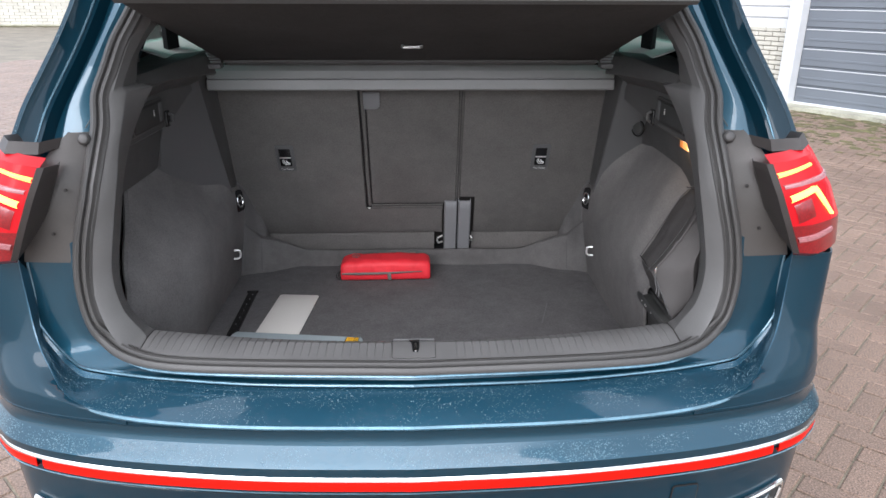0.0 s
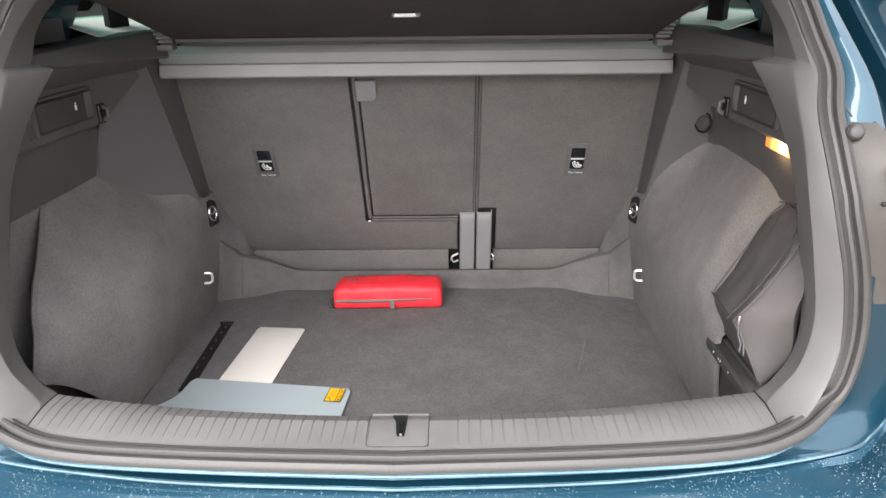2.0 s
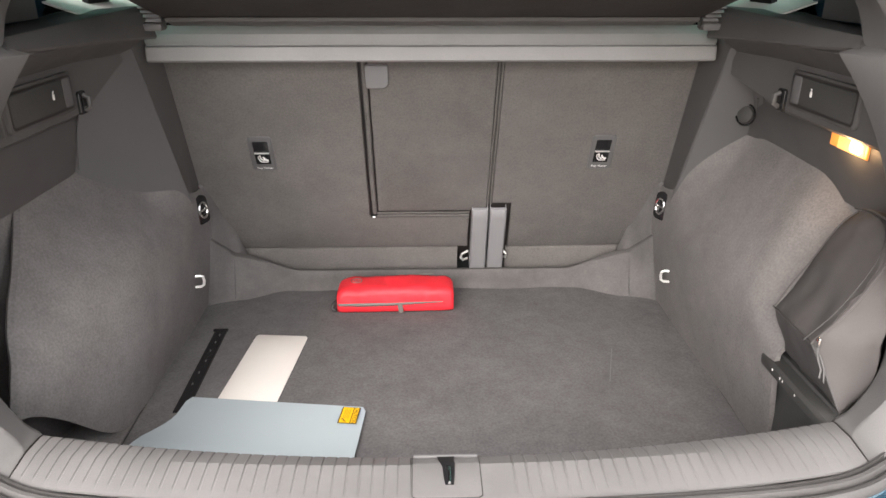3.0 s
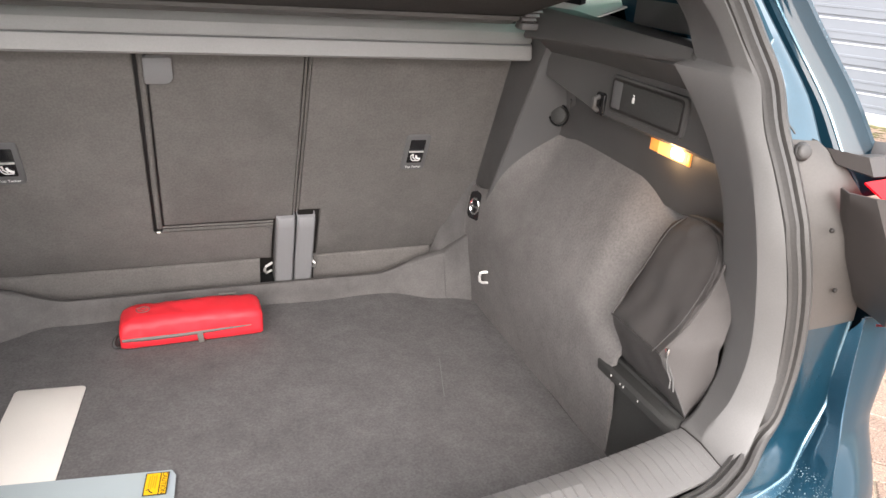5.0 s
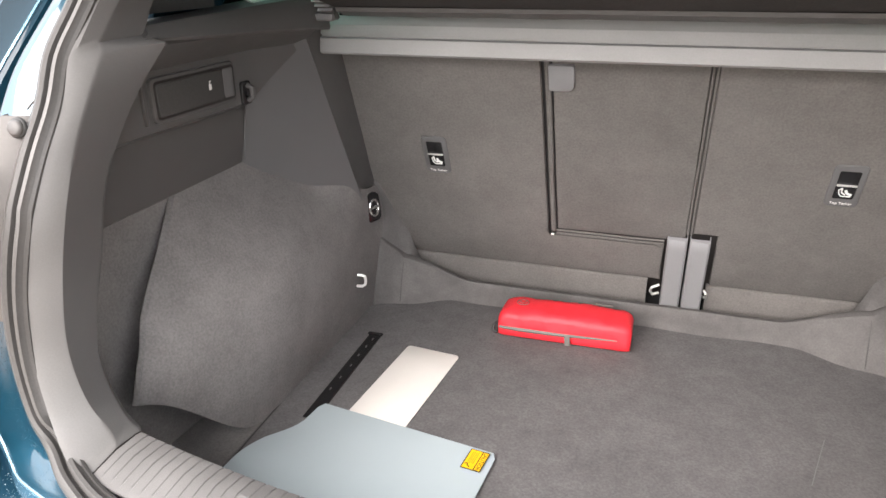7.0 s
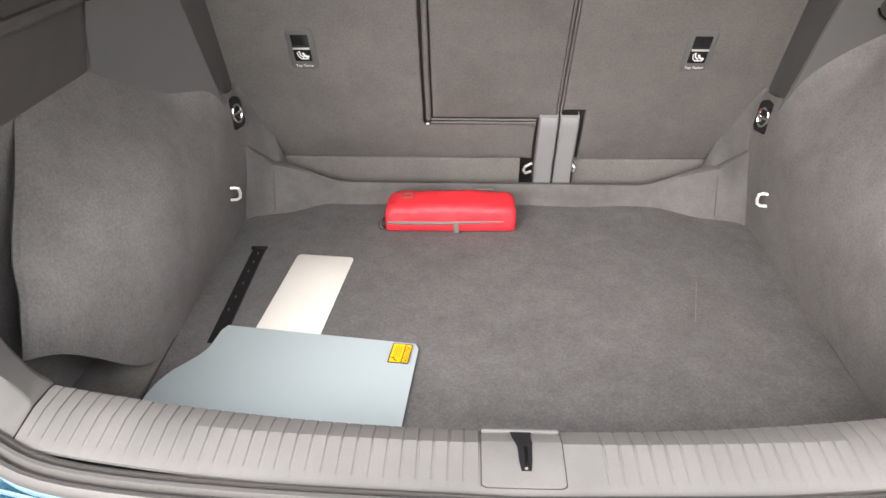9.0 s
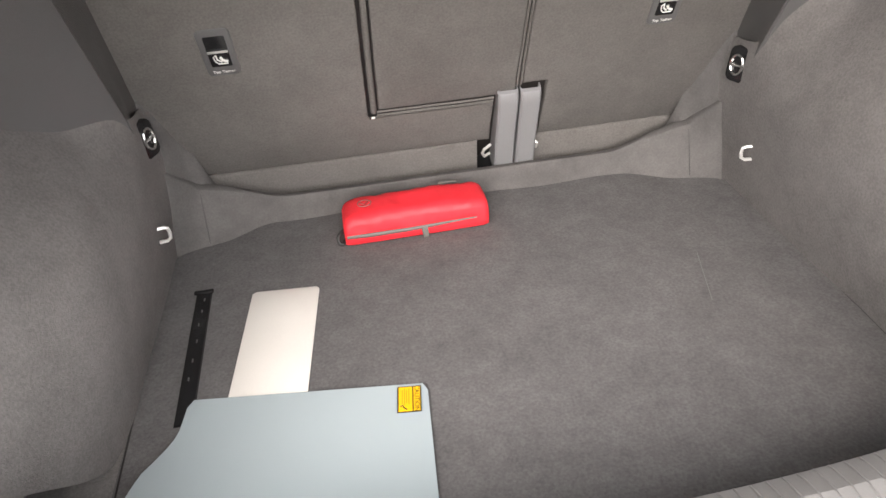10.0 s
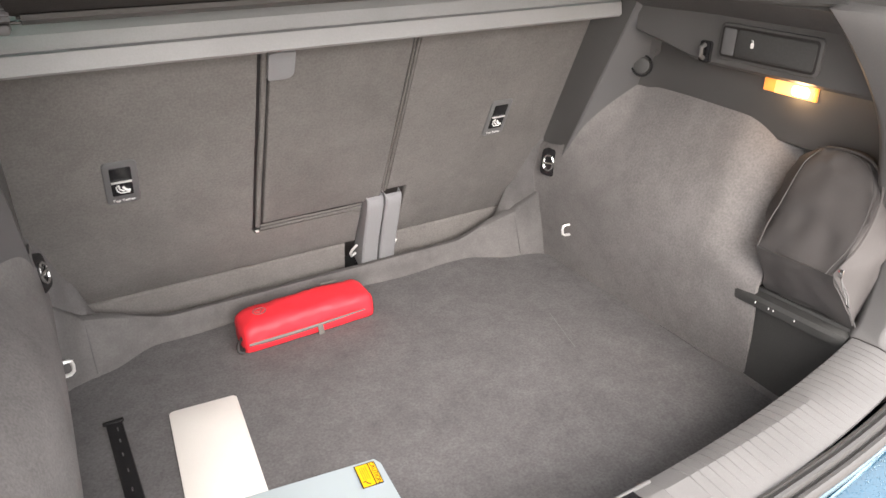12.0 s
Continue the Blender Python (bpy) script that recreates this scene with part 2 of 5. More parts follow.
def curve_through(pts, n):
    """n + 1 points along a smooth curve through the given ones."""
    pts = [V(p) for p in pts]
    out = []
    for i in range(n + 1):
        s = i / n * (len(pts) - 1)
        k = min(int(s), len(pts) - 2)
        t = s - k
        p1, p2 = pts[k], pts[k + 1]
        p0 = pts[k - 1] if k else 2 * p1 - p2
        p3 = pts[k + 2] if k + 2 < len(pts) else 2 * p2 - p1
        out.append(0.5 * (2 * p1 + (p2 - p0) * t + (2 * p0 - 5 * p1 + 4 * p2 - p3) * t * t + (3 * p1 - p0 - 3 * p2 + p3) * t ** 3))
    return out


def lerp(a, b, t):
    return a + (b - a) * t


def smooth_step(a, b, x):
    t = min(max((x - a) / (b - a), 0.0), 1.0)
    return t * t * (3 - 2 * t)


def along(table, x):
    """Straight interpolation in a table of (x, value)."""
    for (x0, v0), (x1, v1) in zip(table, table[1:]):
        if x <= x1:
            return lerp(v0, v1, min(max((x - x0) / (x1 - x0), 0.0), 1.0))
    return table[-1][1]


def thicken(bm, faces, thick):
    """Gives an open sheet a back, set off along the normals, and closes its rim."""
    bmesh.ops.recalc_face_normals(bm, faces=faces)
    bm.normal_update()
    back = {}
    for f in faces:
        for v in f.verts:
            if v not in back:
                back[v] = v.co - v.normal * thick
    rim = [(e.verts[0], e.verts[1]) for f in faces for e in f.edges if len(e.link_faces) == 1]
    twin = {v: bm.verts.new(co) for v, co in back.items()}
    for f in list(faces):
        bm.faces.new([twin[v] for v in reversed(f.verts)])
    for a, b in rim:
        bm.faces.new((a, b, twin[b], twin[a]))


def loft(rings, closed=False, caps=False, thick=0.0, bm=None):
    """A skin over rings of points; closed joins each ring's ends, caps fills the first and last ring."""
    own = bmesh.new() if bm is None else bm
    vs = [[own.verts.new(p) for p in r] for r in rings]
    faces = []
    for a, b in zip(vs, vs[1:]):
        m = len(a)
        for i in range(m if closed else m - 1):
            j = (i + 1) % m
            faces.append(own.faces.new((a[i], a[j], b[j], b[i])))
    if caps:
        faces.append(own.faces.new(vs[0][::-1]))
        faces.append(own.faces.new(vs[-1]))
    if thick:
        thicken(own, faces, thick)
    if bm is None:
        bmesh.ops.recalc_face_normals(own, faces=own.faces[:])
    return own


def mirrored(pts, s):
    return [V((s * p[0], p[1], p[2])) for p in pts]


def rounded_box(sx, sy, sz, r=0.004, at=(0, 0, 0), m=None, seg=2, bm=None):
    own = bmesh.new() if bm is None else bm
    got = bmesh.ops.create_cube(own, size=1.0)["verts"]
    bmesh.ops.scale(own, vec=(sx, sy, sz), verts=got)
    if r:
        es = list({e for v in got for e in v.link_edges})
        got = bmesh.ops.bevel(own, geom=es, offset=r, segments=seg, profile=0.5, affect="EDGES")["verts"]
    bmesh.ops.transform(own, matrix=Matrix.Translation(at) @ (m or Matrix()), verts=got)
    return own


def slab(outline, frame_of, d0, d1, r=0.004):
    """A flat slab: an outline of (u, w) mapped by frame_of(u, w, d), from depth d0 to d1, its front edge rounded by r."""
    n = len(outline)
    cu, cw = sum(p[0] for p in outline) / n, sum(p[1] for p in outline) / n

    def shrink(k):
        out = []
        for i, (u, w) in enumerate(outline):
            a, b = V(outline[i - 1]), V(outline[(i + 1) % n])
            t = (b - a).normalized()
            nn = V((-t.y, t.x))
            if nn.dot(V((cu - u, cw - w))) < 0:
                nn = -nn
            out.append((u + nn.x * k, w + nn.y * k))
        return out

    rings = [[frame_of(u, w, d0) for u, w in outline], [frame_of(u, w, d1 - r) for u, w in outline],
             [frame_of(u, w, d1 - r * 0.3) for u, w in shrink(r * 0.3)], [frame_of(u, w, d1) for u, w in shrink(r)]]
    return loft(rings, closed=True, caps=True)


def round_rect(u0, u1, w0, w1, r, n=5):
    """An outline of a rectangle with rounded corners; r is one radius or four (from lower left, anticlockwise)."""
    rs = r if isinstance(r, (tuple, list)) else (r,) * 4
    out = []
    for (cu, cw, a0), q in zip(((u0, w0, 180), (u1, w0, 270), (u1, w1, 0), (u0, w1, 90)), rs):
        ou, ow = cu + (q if cu == u0 else -q), cw + (q if cw == w0 else -q)
        for i in range(n + 1):
            a = radians(a0 + 90 * i / n)
            out.append((ou + q * math.cos(a), ow + q * math.sin(a)))
    return out


def tube(path, r, n=8, closed=False, bm=None):
    path = [V(p) for p in path]
    rings = []
    m = len(path)
    ref = V((0, 0, 1))
    for i, p in enumerate(path):
        a = path[i - 1] if i or closed else p
        b = path[(i + 1) % m] if i < m - 1 or closed else p
        t = (b - a).normalized()
        if abs(t.dot(ref)) > 0.95:
            ref = V((1, 0, 0)) if abs(t.x) < 0.9 else V((0, 1, 0))
        u = (ref - t * ref.dot(t)).normalized()
        w = t.cross(u)
        rr = r(i / (m - 1)) if callable(r) else r
        rings.append([p + u * rr * math.cos(2 * math.pi * k / n) + w * rr * math.sin(2 * math.pi * k / n) for k in range(n)])
        ref = u
    if closed:
        rings.append(rings[0])
    return loft(rings, closed=True, caps=not closed, bm=bm)


def disc(r, h, m, n=20, bevel=0.002, bm=None):
    """A round button of radius r and height h along its own z, placed by m."""
    rings = []
    for rr, z in ((r, 0), (r, h - bevel), (r - bevel * 0.4, h - bevel * 0.3), (r - bevel, h)):
        rings.append([m @ V((rr * math.cos(2 * math.pi * i / n), rr * math.sin(2 * math.pi * i / n), z)) for i in range(n)])
    return loft(rings, closed=True, caps=True, bm=bm)


def lettering(text, size, m, mat, parent, name="lettering", label="", depth=0.0003):
    cu = bpy.data.curves.new(name, "FONT")
    cu.body, cu.size, cu.extrude, cu.align_x, cu.align_y = text, size, depth, "CENTER", "CENTER"
    tmp = bpy.data.objects.new(name, cu)
    scene.collection.objects.link(tmp)
    me = bpy.data.meshes.new_from_object(tmp.evaluated_get(bpy.context.evaluated_depsgraph_get()))
    bpy.data.objects.remove(tmp)
    me.materials.clear()
    me.materials.append(mat)
    ob = new(name, me)
    ob.parent = parent
    ob.matrix_local = m
    if label:
        ob["label"] = label
    return ob


def axes(origin, x, z):
    """A pose at origin with its x and z axes near the given ways."""
    z = V(z).normalized()
    x = (V(x) - z * V(x).dot(z)).normalized()
    y = z.cross(x)
    m = Matrix((x, y, z)).transposed().to_4x4()
    m.translation = origin
    return m


# ---- the car: rear end and shell ----
car = empty("car", "wet teal-blue metallic SUV with its boot wide open", "car")
N = 48

# curves of one half, from the middle of the sill round to the roof
SEAL = [(0, -.325, .754), (.3, -.316, .757), (.5, -.294, .756), (.60, -.258, .760), (.66, -.220, .778), (.69, -.206, .826), (.700, -.2, .91),
        (.687, -.197, 1.005), (.665, -.188, 1.09), (.652, -.156, 1.168), (.648, -.12, 1.225), (.654, -.085, 1.28), (.642, -.05, 1.332), (.628, -.012, 1.388), (.601, .022, 1.445), (.578, .06, 1.505), (.54, .105, 1.57), (.47, .14, 1.615), (.36, .16, 1.635), (0, .17, 1.645)]
FLANGE = [(0, -.335, .736), (.3, -.318, .734), (.5, -.290, .734), (.60, -.270, .735), (.693, -.246, .738), (.725, -.231, .749), (.755, -.214, .766), (.785, -.203, .803), (.796, -.198, .83), (.796, -.192, .89), (.798, -.19, .957)]
LEDGE = [(0, -.405, .685), (.3, -.400, .689), (.5, -.384, .695), (.617, -.362, .703), (.68, -.337, .714), (.715, -.313, .729), (.745, -.282, .753), (.772, -.256, .788), (.789, -.235, .826), (.800, -.218, .89), (.808, -.205, .968)]


def bumper_outline(z, n=N):
    """One half of the bumper's outline in plan at a height, from the middle round the corner to the side."""
    yc = along([(.22, -.33), (.30, -.385), (.45, -.395), (.52, -.405), (.538, -.422), (.562, -.424), (.572, -.434), (.584, -.434), (.588, -.437), (.609, -.437), (.611, -.4355), (.637, -.4075), (.640, -.4045), (.648, -.401), (.658, -.399), (.671, -.400), (.684, -.406)], z)
    wide = along([(.22, .885), (.35, .93), (.60, .936), (.70, .934), (.97, .925)], z)
    return curve_through([(0, yc, z), (.3, yc + .010, z), (.55, yc + .034, z), (.70, yc + .062, z), (.80, yc + .096, z), (.862, yc + .138, z), (wide - .020, yc + .212, z), (wide, -.05, z), (wide, .16, z)], n)


def drops(rings, count, seed, bare, lift=0.0):
    """Rain drops standing on a skin given by its rings: low domes of mixed size, in patches."""
    rng = random.Random(seed)
    verts, faces = [], []
    most = max((r0[j + 1] - r0[j]).cross(r1[j] - r0[j]).length for r0, r1 in zip(rings, rings[1:]) for j in range(len(r0) - 1))
    while count:
        i, j = rng.randrange(len(rings) - 1), rng.randrange(len(rings[0]) - 1)
        a, b, c, d = rings[i][j], rings[i][j + 1], rings[i + 1][j + 1], rings[i + 1][j]
        u, w = rng.random(), rng.random()
        p = lerp(lerp(a, b, u), lerp(d, c, u), w)
        n = (b - a).cross(d - a)
        count -= 1
        if n.length < most * rng.random() or noise.noise(V((p.x * 9, p.y * 14, p.z * 14))) * .5 + .5 < bare + .25 * rng.random():
            continue
        n.normalize()
        if n.z - n.y < 0:
            n = -n
        p += n * lift
        e = n.orthogonal().normalized()
        f = n.cross(e)
        r = rng.uniform(.0004, .0009) if rng.random() < .88 else rng.uniform(.0009, .0016)
        k = len(verts)
        for up, size in ((0, 1), (.42, .72)):
            for q in range(6):
                t = 2 * math.pi * q / 6
                verts.append(p + (e * math.cos(t) + f * math.sin(t)) * r * size + n * (r * up + .0001))
        verts.append(p + n * r * .58)
        for q in range(6):
            o = (q + 1) % 6
            faces += [(k + q, k + o, k + 6 + o, k + 6 + q), (k + 6 + q, k + 6 + o, k + 12)]
    me = bpy.data.meshes.new("rain")
    me.from_pydata(verts, [], faces)
    bm = bmesh.new()
    bm.from_mesh(me)
    bpy.data.meshes.remove(me)
    return bm


for s in (1, -1):
    rings = []
    for z in (.22, .26, .32, .40, .47, .515, .522, .538, .545, .562, .568):
        rings.append([V((s * p.x, p.y, p.z + .022 * (p.x / .93) ** 2)) for p in bumper_outline(z)])
    lower = part("lower_bumper", loft(rings, thick=.004), PAINT, car, "lower bumper skin, its shade put into darker paint")

    def skin_at(x, z, proud, s=s):
        """A point just off the lower bumper's skin."""
        zz = z - .022 * (x / .93) ** 2
        ps = bumper_outline(zz)
        for a, b in zip(ps, ps[1:]):
            if a.x <= x <= b.x:
                return V((s * x, lerp(a.y, b.y, (x - a.x) / (b.x - a.x)) - proud, z))
        return V((s * x, ps[-1].y, z))

    if s > 0:
        part("tow_cover_gap", slab(round_rect(.546, .606, .443, .501, .008), lambda u, w, d: skin_at(u, w, d), -.002, .0045, .0004), INK, car)
        part("tow_cover", slab(round_rect(.548, .604, .445, .499, .007), lambda u, w, d: skin_at(u, w, d), -.002, .0056, .0008), PAINT, car, "small square tow-eye cover")
    frame_line = [(.50, .392), (.62, .404), (.727, .424), (.80, .441), (.828, .444), (.834, .425), (.826, .392), (.80, .365), (.62, .345), (.50, .340)]
    smooth_line = []
    for (xa, za), (xb, zb) in zip(frame_line, frame_line[1:] + frame_line[:1]):
        smooth_line += [skin_at(lerp(xa, xb, k / 4), lerp(za, zb, k / 4), .007) for k in range(4)]
    exhaust = part("exhaust_trim", tube(smooth_line, .0065, 8, closed=True), CHROME, car, "bright chrome exhaust surround")
    part("exhaust_mesh", slab([(x, z) for x, z in frame_line], lambda u, w, d: skin_at(u, w, d), -.002, .0055, .001), MATTBLACK, exhaust, "black insert")
    rings = []
    for z in (.574, .588, .600, .609, .611, .620, .628, .637, .640, .648, .658, .671, .680, .6845):
        rings.append([V((s * p.x, p.y, p.z + .022 * (p.x / .93) ** 2 * (.683 - z) / .1)) for p in bumper_outline(z)])
    part("bumper_skin", loft(rings, thick=.004), WET, car, "wet teal-blue rear bumper skin", smooth=18)
    # the bumper's upright horn under the tail lamp
    led = curve_through(LEDGE, N)
    rings = []
    for i in range(N // 4 - 1, N + 1):
        a = led[max(i, N // 4)].copy()
        if i < N // 4:
            a.z = .680
        z = a.z
        wide = along([(.683, .942), (.97, .925)], z)
        k = smooth_step(.69, .80, z)
        base = [p for p in bumper_outline(.683, 90) if p.x > a.x + .012]
        base = curve_through([V((a.x, a.y, z))] + [V((p.x, p.y, z)) for p in base[::6]] + [V((base[-1].x, base[-1].y, z))], 24)
        upper = curve_through([a, V((lerp(a.x, .892, .5), lerp(a.y, -.205, .5) - .006, z)), (.892, -.205, z), (wide - .008, -.13, z), (wide + .004, -.02, z), (wide, .16, z)], 24)
        rings.append(mirrored([lerp(p, q, k) for p, q in zip(base, upper)], s))
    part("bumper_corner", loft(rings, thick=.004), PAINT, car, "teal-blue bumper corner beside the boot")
    # ledge between the body flange and the bumper's edge, beaded with rain
    fl = curve_through(FLANGE, N)
    rings = []
    for i in range(N + 1):
        a, b = fl[i], led[i]
        dip = .012 * smooth_step(.55, .75, a.x)
        rings.append(mirrored([a + V((0, .004, -.012)), lerp(a, b, .06) - V((0, 0, .012 + dip)), lerp(a, b, .3) - V((0, 0, .006 + dip)), lerp(a, b, .7) - V((0, 0, .002 + dip * .6)), lerp(a, b, .95) + V((0, 0, .0)), b], s))
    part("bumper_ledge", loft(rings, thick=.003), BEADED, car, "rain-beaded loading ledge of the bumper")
    # Ledge and flange edges carry their highlights as a paler colour.
    part("ledge_edge", tube(mirrored([p + V((0, .003, -.003)) for p in led], s), lambda t: .0066 - .0044 * smooth_step(.25, .45, t), 8), SHEENEDGE, car, "rounded wet edge of the loading ledge, paled for its highlight")
    part("flange_edge", tube(mirrored([p + V((0, .0, -.001)) for p in fl], s), .0034, 8), SHEENEDGE, car, "rolled wet edge of the flange, paled for its highlight")
    part("rain", drops(rings[:N * 62 // 100], 12000, 5 + s, .30, .0034), DROP, car, "rain drops on the ledge")["kind"] = "stuff"
    band = [mirrored([V((p.x, p.y, p.z + .022 * (p.x / .93) ** 2 * (.683 - z) / .1)) for p in bumper_outline(z)], s) for z in (.611, .617, .623, .629, .634, .637)]
    part("rain", drops(band, 10000, 9 + s, .34), DROP, car, "rain drops on the bumper")["kind"] = "stuff"
    # red reflector band and bright strip round the bumper
    for z0, z1, proud, mat, name, lab in ((.582, .592, .009, CHROME, "chrome_strip", "thin bright chrome strip"),):
        rings = []
        for p, q in zip(bumper_outline(z0)[:N - 5], bumper_outline(z1)[:N - 5]):
            up = .022 * (p.x / .93) ** 2
            rings.append([V((s * p.x, p.y + .006, z0 + up - .001)), V((s * p.x, p.y - .007, z0 + up)), V((s * p.x, p.y - .006, z0 + up + .004)), V((s * q.x, q.y + .003, z1 + up)), V((s * q.x, q.y + .014, z1 + up + .003))])
        part(name, loft(rings, thick=.002), mat, car, lab)
    edge = bumper_outline(.575)
    for k0, k1 in ((0, 21), (22, 35), (36, 39)):
        rings = []
        for i in range(k0, k1 + 1):
            p = edge[i]
            up = .022 * (p.x / .93) ** 2
            rings.append([V((s * p.x, p.y + .012, .553 + up)), V((s * p.x, p.y - .001, .555 + up)), V((s * p.x, p.y - .003, .566 + up)), V((s * p.x, p.y - .001, .577 + up)), V((s * p.x, p.y + .012, .579 + up))])
        part("reflector", loft(rings, caps=False, thick=.002), REDLENS, car, "long red reflector band")
    part("reflector_edge", tube([V((s * p.x, p.y - .001, .5495 + .022 * (p.x / .93) ** 2)) for p in edge[:40]], .0016, 6), SHEENEDGE, car, "thin bright edge under the reflector band")
    # body flange round the opening: painted below, primer grey above
    low_seal = curve_through(SEAL[:8], N)
    rings, lip = [], []
    for i in range(N + 1):
        f = fl[i]
        u = i / N
        q = low_seal[i]
        q = V((q.x, q.y, min(q.z, f.z + .06) if u > .9 else q.z))
        deep = .012 * smooth_step(.68, .56, f.x)
        rings.append(mirrored([q + V((-.006, .012, .006)), q + V((0, -.004, 0)), lerp(q, f, .22), lerp(q, f, .36) + V((0, deep, 0)), lerp(q, f, .8) + V((0, deep, 0)), lerp(q, f, .93), f, f + V((0, .014, -.022))], s))
        lip.append(q + V((0, -.0045, -.0015)))
    # Bright line under the seal, its sheen given by the pale colour.
    part("flange_bead", tube(mirrored(lip[:N * 45 // 100], s), lambda t: .0036 * (1 - smooth_step(.75, 1, t) * .9), 8), SHEENEDGE, car, "raised bead along the flange, paled for its highlight")
    part("boot_flange", loft(rings, thick=.002), WET, car, "teal-blue painted flange below the boot seal")
    rows = [(.957, .696, .803, -.192), (1.0, .688, .79, -.198), (1.05, .676, .775, -.205), (1.10, .664, .757, -.21), (1.15, .655, .735, -.20), (1.185, .651, .715, -.178), (1.215, .649, .692, -.14)]
    rings = []
    for z, xa, xb, y in rows:
        ya = along([(.95, -.2), (1.08, -.193), (1.17, -.155), (1.225, -.12), (1.25, -.105)], z)
        rings.append(mirrored([(xa - .012, ya + .012, z), (xa, ya, z), (lerp(xa, xb, .5), lerp(ya, y, .6) - .002, z), (xb, y, z), (xb + .004, y + .05, z)], s))
    flange = part("grey_flange", loft(rings, thick=.002), PRIMER, car, "dull grey-brown bare flange beside the lamp")
    for x, y, z in ((0.684, -.2045, 1.113), (0.724, -.2055, 1.022)):
        part("flange_hole", disc(.0034, .004, axes((s * x, y, z), (1, 0, 0), (0, -1, 0)), 12, .001), INK, flange)
    buffer = part("rubber_buffer", disc(.0108, .008, axes((s * .656, -.152, 1.204), (1, 0, 0), (s * -.12, -.95, .3)), 20, .004), RUBBER, car, "round black rubber buffer")
    part("buffer_collar", disc(.0128, .004, axes((s * .656, -.151, 1.204), (1, 0, 0), (s * -.12, -.95, .3)), 20, .002), MATTBLACK, buffer)
    part("sealing_bead", tube(mirrored(curve_through([(.644, -.089, 1.282), (.651, -.109, 1.245), (.660, -.130, 1.222)], 12), s), .0013, 6), RUBBER, car, "dark sealing bead")
    # pillar: inner strip lightened for sky sheen, deep rain channel, outer skin
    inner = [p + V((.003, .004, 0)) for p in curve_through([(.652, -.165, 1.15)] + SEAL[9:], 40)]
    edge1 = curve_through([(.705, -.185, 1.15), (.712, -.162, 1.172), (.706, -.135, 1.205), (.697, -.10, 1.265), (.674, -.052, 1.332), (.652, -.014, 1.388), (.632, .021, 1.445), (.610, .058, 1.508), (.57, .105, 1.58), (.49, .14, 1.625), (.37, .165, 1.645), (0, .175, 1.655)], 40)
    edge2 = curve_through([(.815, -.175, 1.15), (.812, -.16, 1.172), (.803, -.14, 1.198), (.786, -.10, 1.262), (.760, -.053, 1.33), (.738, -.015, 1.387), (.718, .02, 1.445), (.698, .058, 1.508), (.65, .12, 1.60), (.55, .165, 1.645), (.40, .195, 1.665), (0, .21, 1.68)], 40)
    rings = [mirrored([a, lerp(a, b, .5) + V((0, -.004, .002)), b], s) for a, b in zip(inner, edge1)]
    part("pillar_strip", loft(rings, thick=.002), STRIPPAINT, car, "glossy teal strip beside the boot seal, lightened for sky sheen")
    rings = []
    for a, b in zip(edge1, edge2):
        deep = V((0, .045, -.03))
        rings.append(mirrored([a, a + (b - a) * .10 + deep * .75, a + (b - a) * .5 + deep, a + (b - a) * .62 + deep * .55, a + (b - a) * .85 + deep * .35, b], s))
    # Thin pale tube added to draw a streak of light in the channel.
    part("channel_ridge", tube([lerp(r[3], r[4], .3) + V((0, -.002, .001)) for r in rings], .0026, 6), SHEENEDGE, car, "pale line added for the light streak along the rain channel")
    part("rain_channel", loft(rings, thick=.002), PAINT, car, "deep teal-blue rain channel of the rear pillar")
    rings = []
    for i, b in enumerate(edge2):
        t = i / 40
        side = V((.035 * (1 - t), .10, .006)) if b.z < 1.6 else V((.01 * (1 - t), .10, .012))
        rings.append(mirrored([b, b + V((.008, .004, .004)), b + side * .4 + V((.01, .02, .004)), b + side * 1.6 + V((.0, .04, -.01))], s))
    part("rain", drops(rings[:30], 6000, 15 + s, .30, .0022), DROP, car, "rain drops on the pillar")["kind"] = "stuff"
    part("pillar_skin", loft(rings, thick=.002), PAINT, car, "teal-blue outer skin of the rear pillar")
    tray = loft([mirrored([(.70, -.17, 1.192), (.72, -.212, 1.186), (.775, -.226, 1.192), (.797, -.205, 1.20)], s),
                 mirrored([(.70, -.15, 1.208), (.722, -.196, 1.207), (.772, -.21, 1.213), (.79, -.19, 1.22)], s),
                 mirrored([(.705, -.12, 1.202), (.725, -.15, 1.196), (.77, -.16, 1.20), (.785, -.15, 1.215)], s)], thick=.003)
    part("drip_tray", tray, HOUSING, car, "grey-brown drip tray above the lamp")
    # tail lamp
    lamp = empty("tail_light", "lit red tail lamp with angled light bars", "")
    lamp.parent = car
    top = curve_through([(.706, -.243, 1.168), (.745, -.252, 1.178), (.80, -.218, 1.186), (.822, -.15, 1.19)], 10)
    upper = curve_through([(.728, -.262, 1.11), (.775, -.266, 1.118), (.845, -.224, 1.122), (.868, -.14, 1.125)], 10)
    low = curve_through([(.755, -.268, 1.045), (.805, -.268, 1.05), (.882, -.214, 1.053), (.905, -.13, 1.055)], 10)
    bot = curve_through([(.785, -.258, .985), (.835, -.255, .984), (.905, -.19, .988), (.918, -.12, .99)], 10)
    bot2 = curve_through([(.79, -.235, .972), (.838, -.232, .970), (.90, -.175, .974), (.912, -.11, .977)], 10)
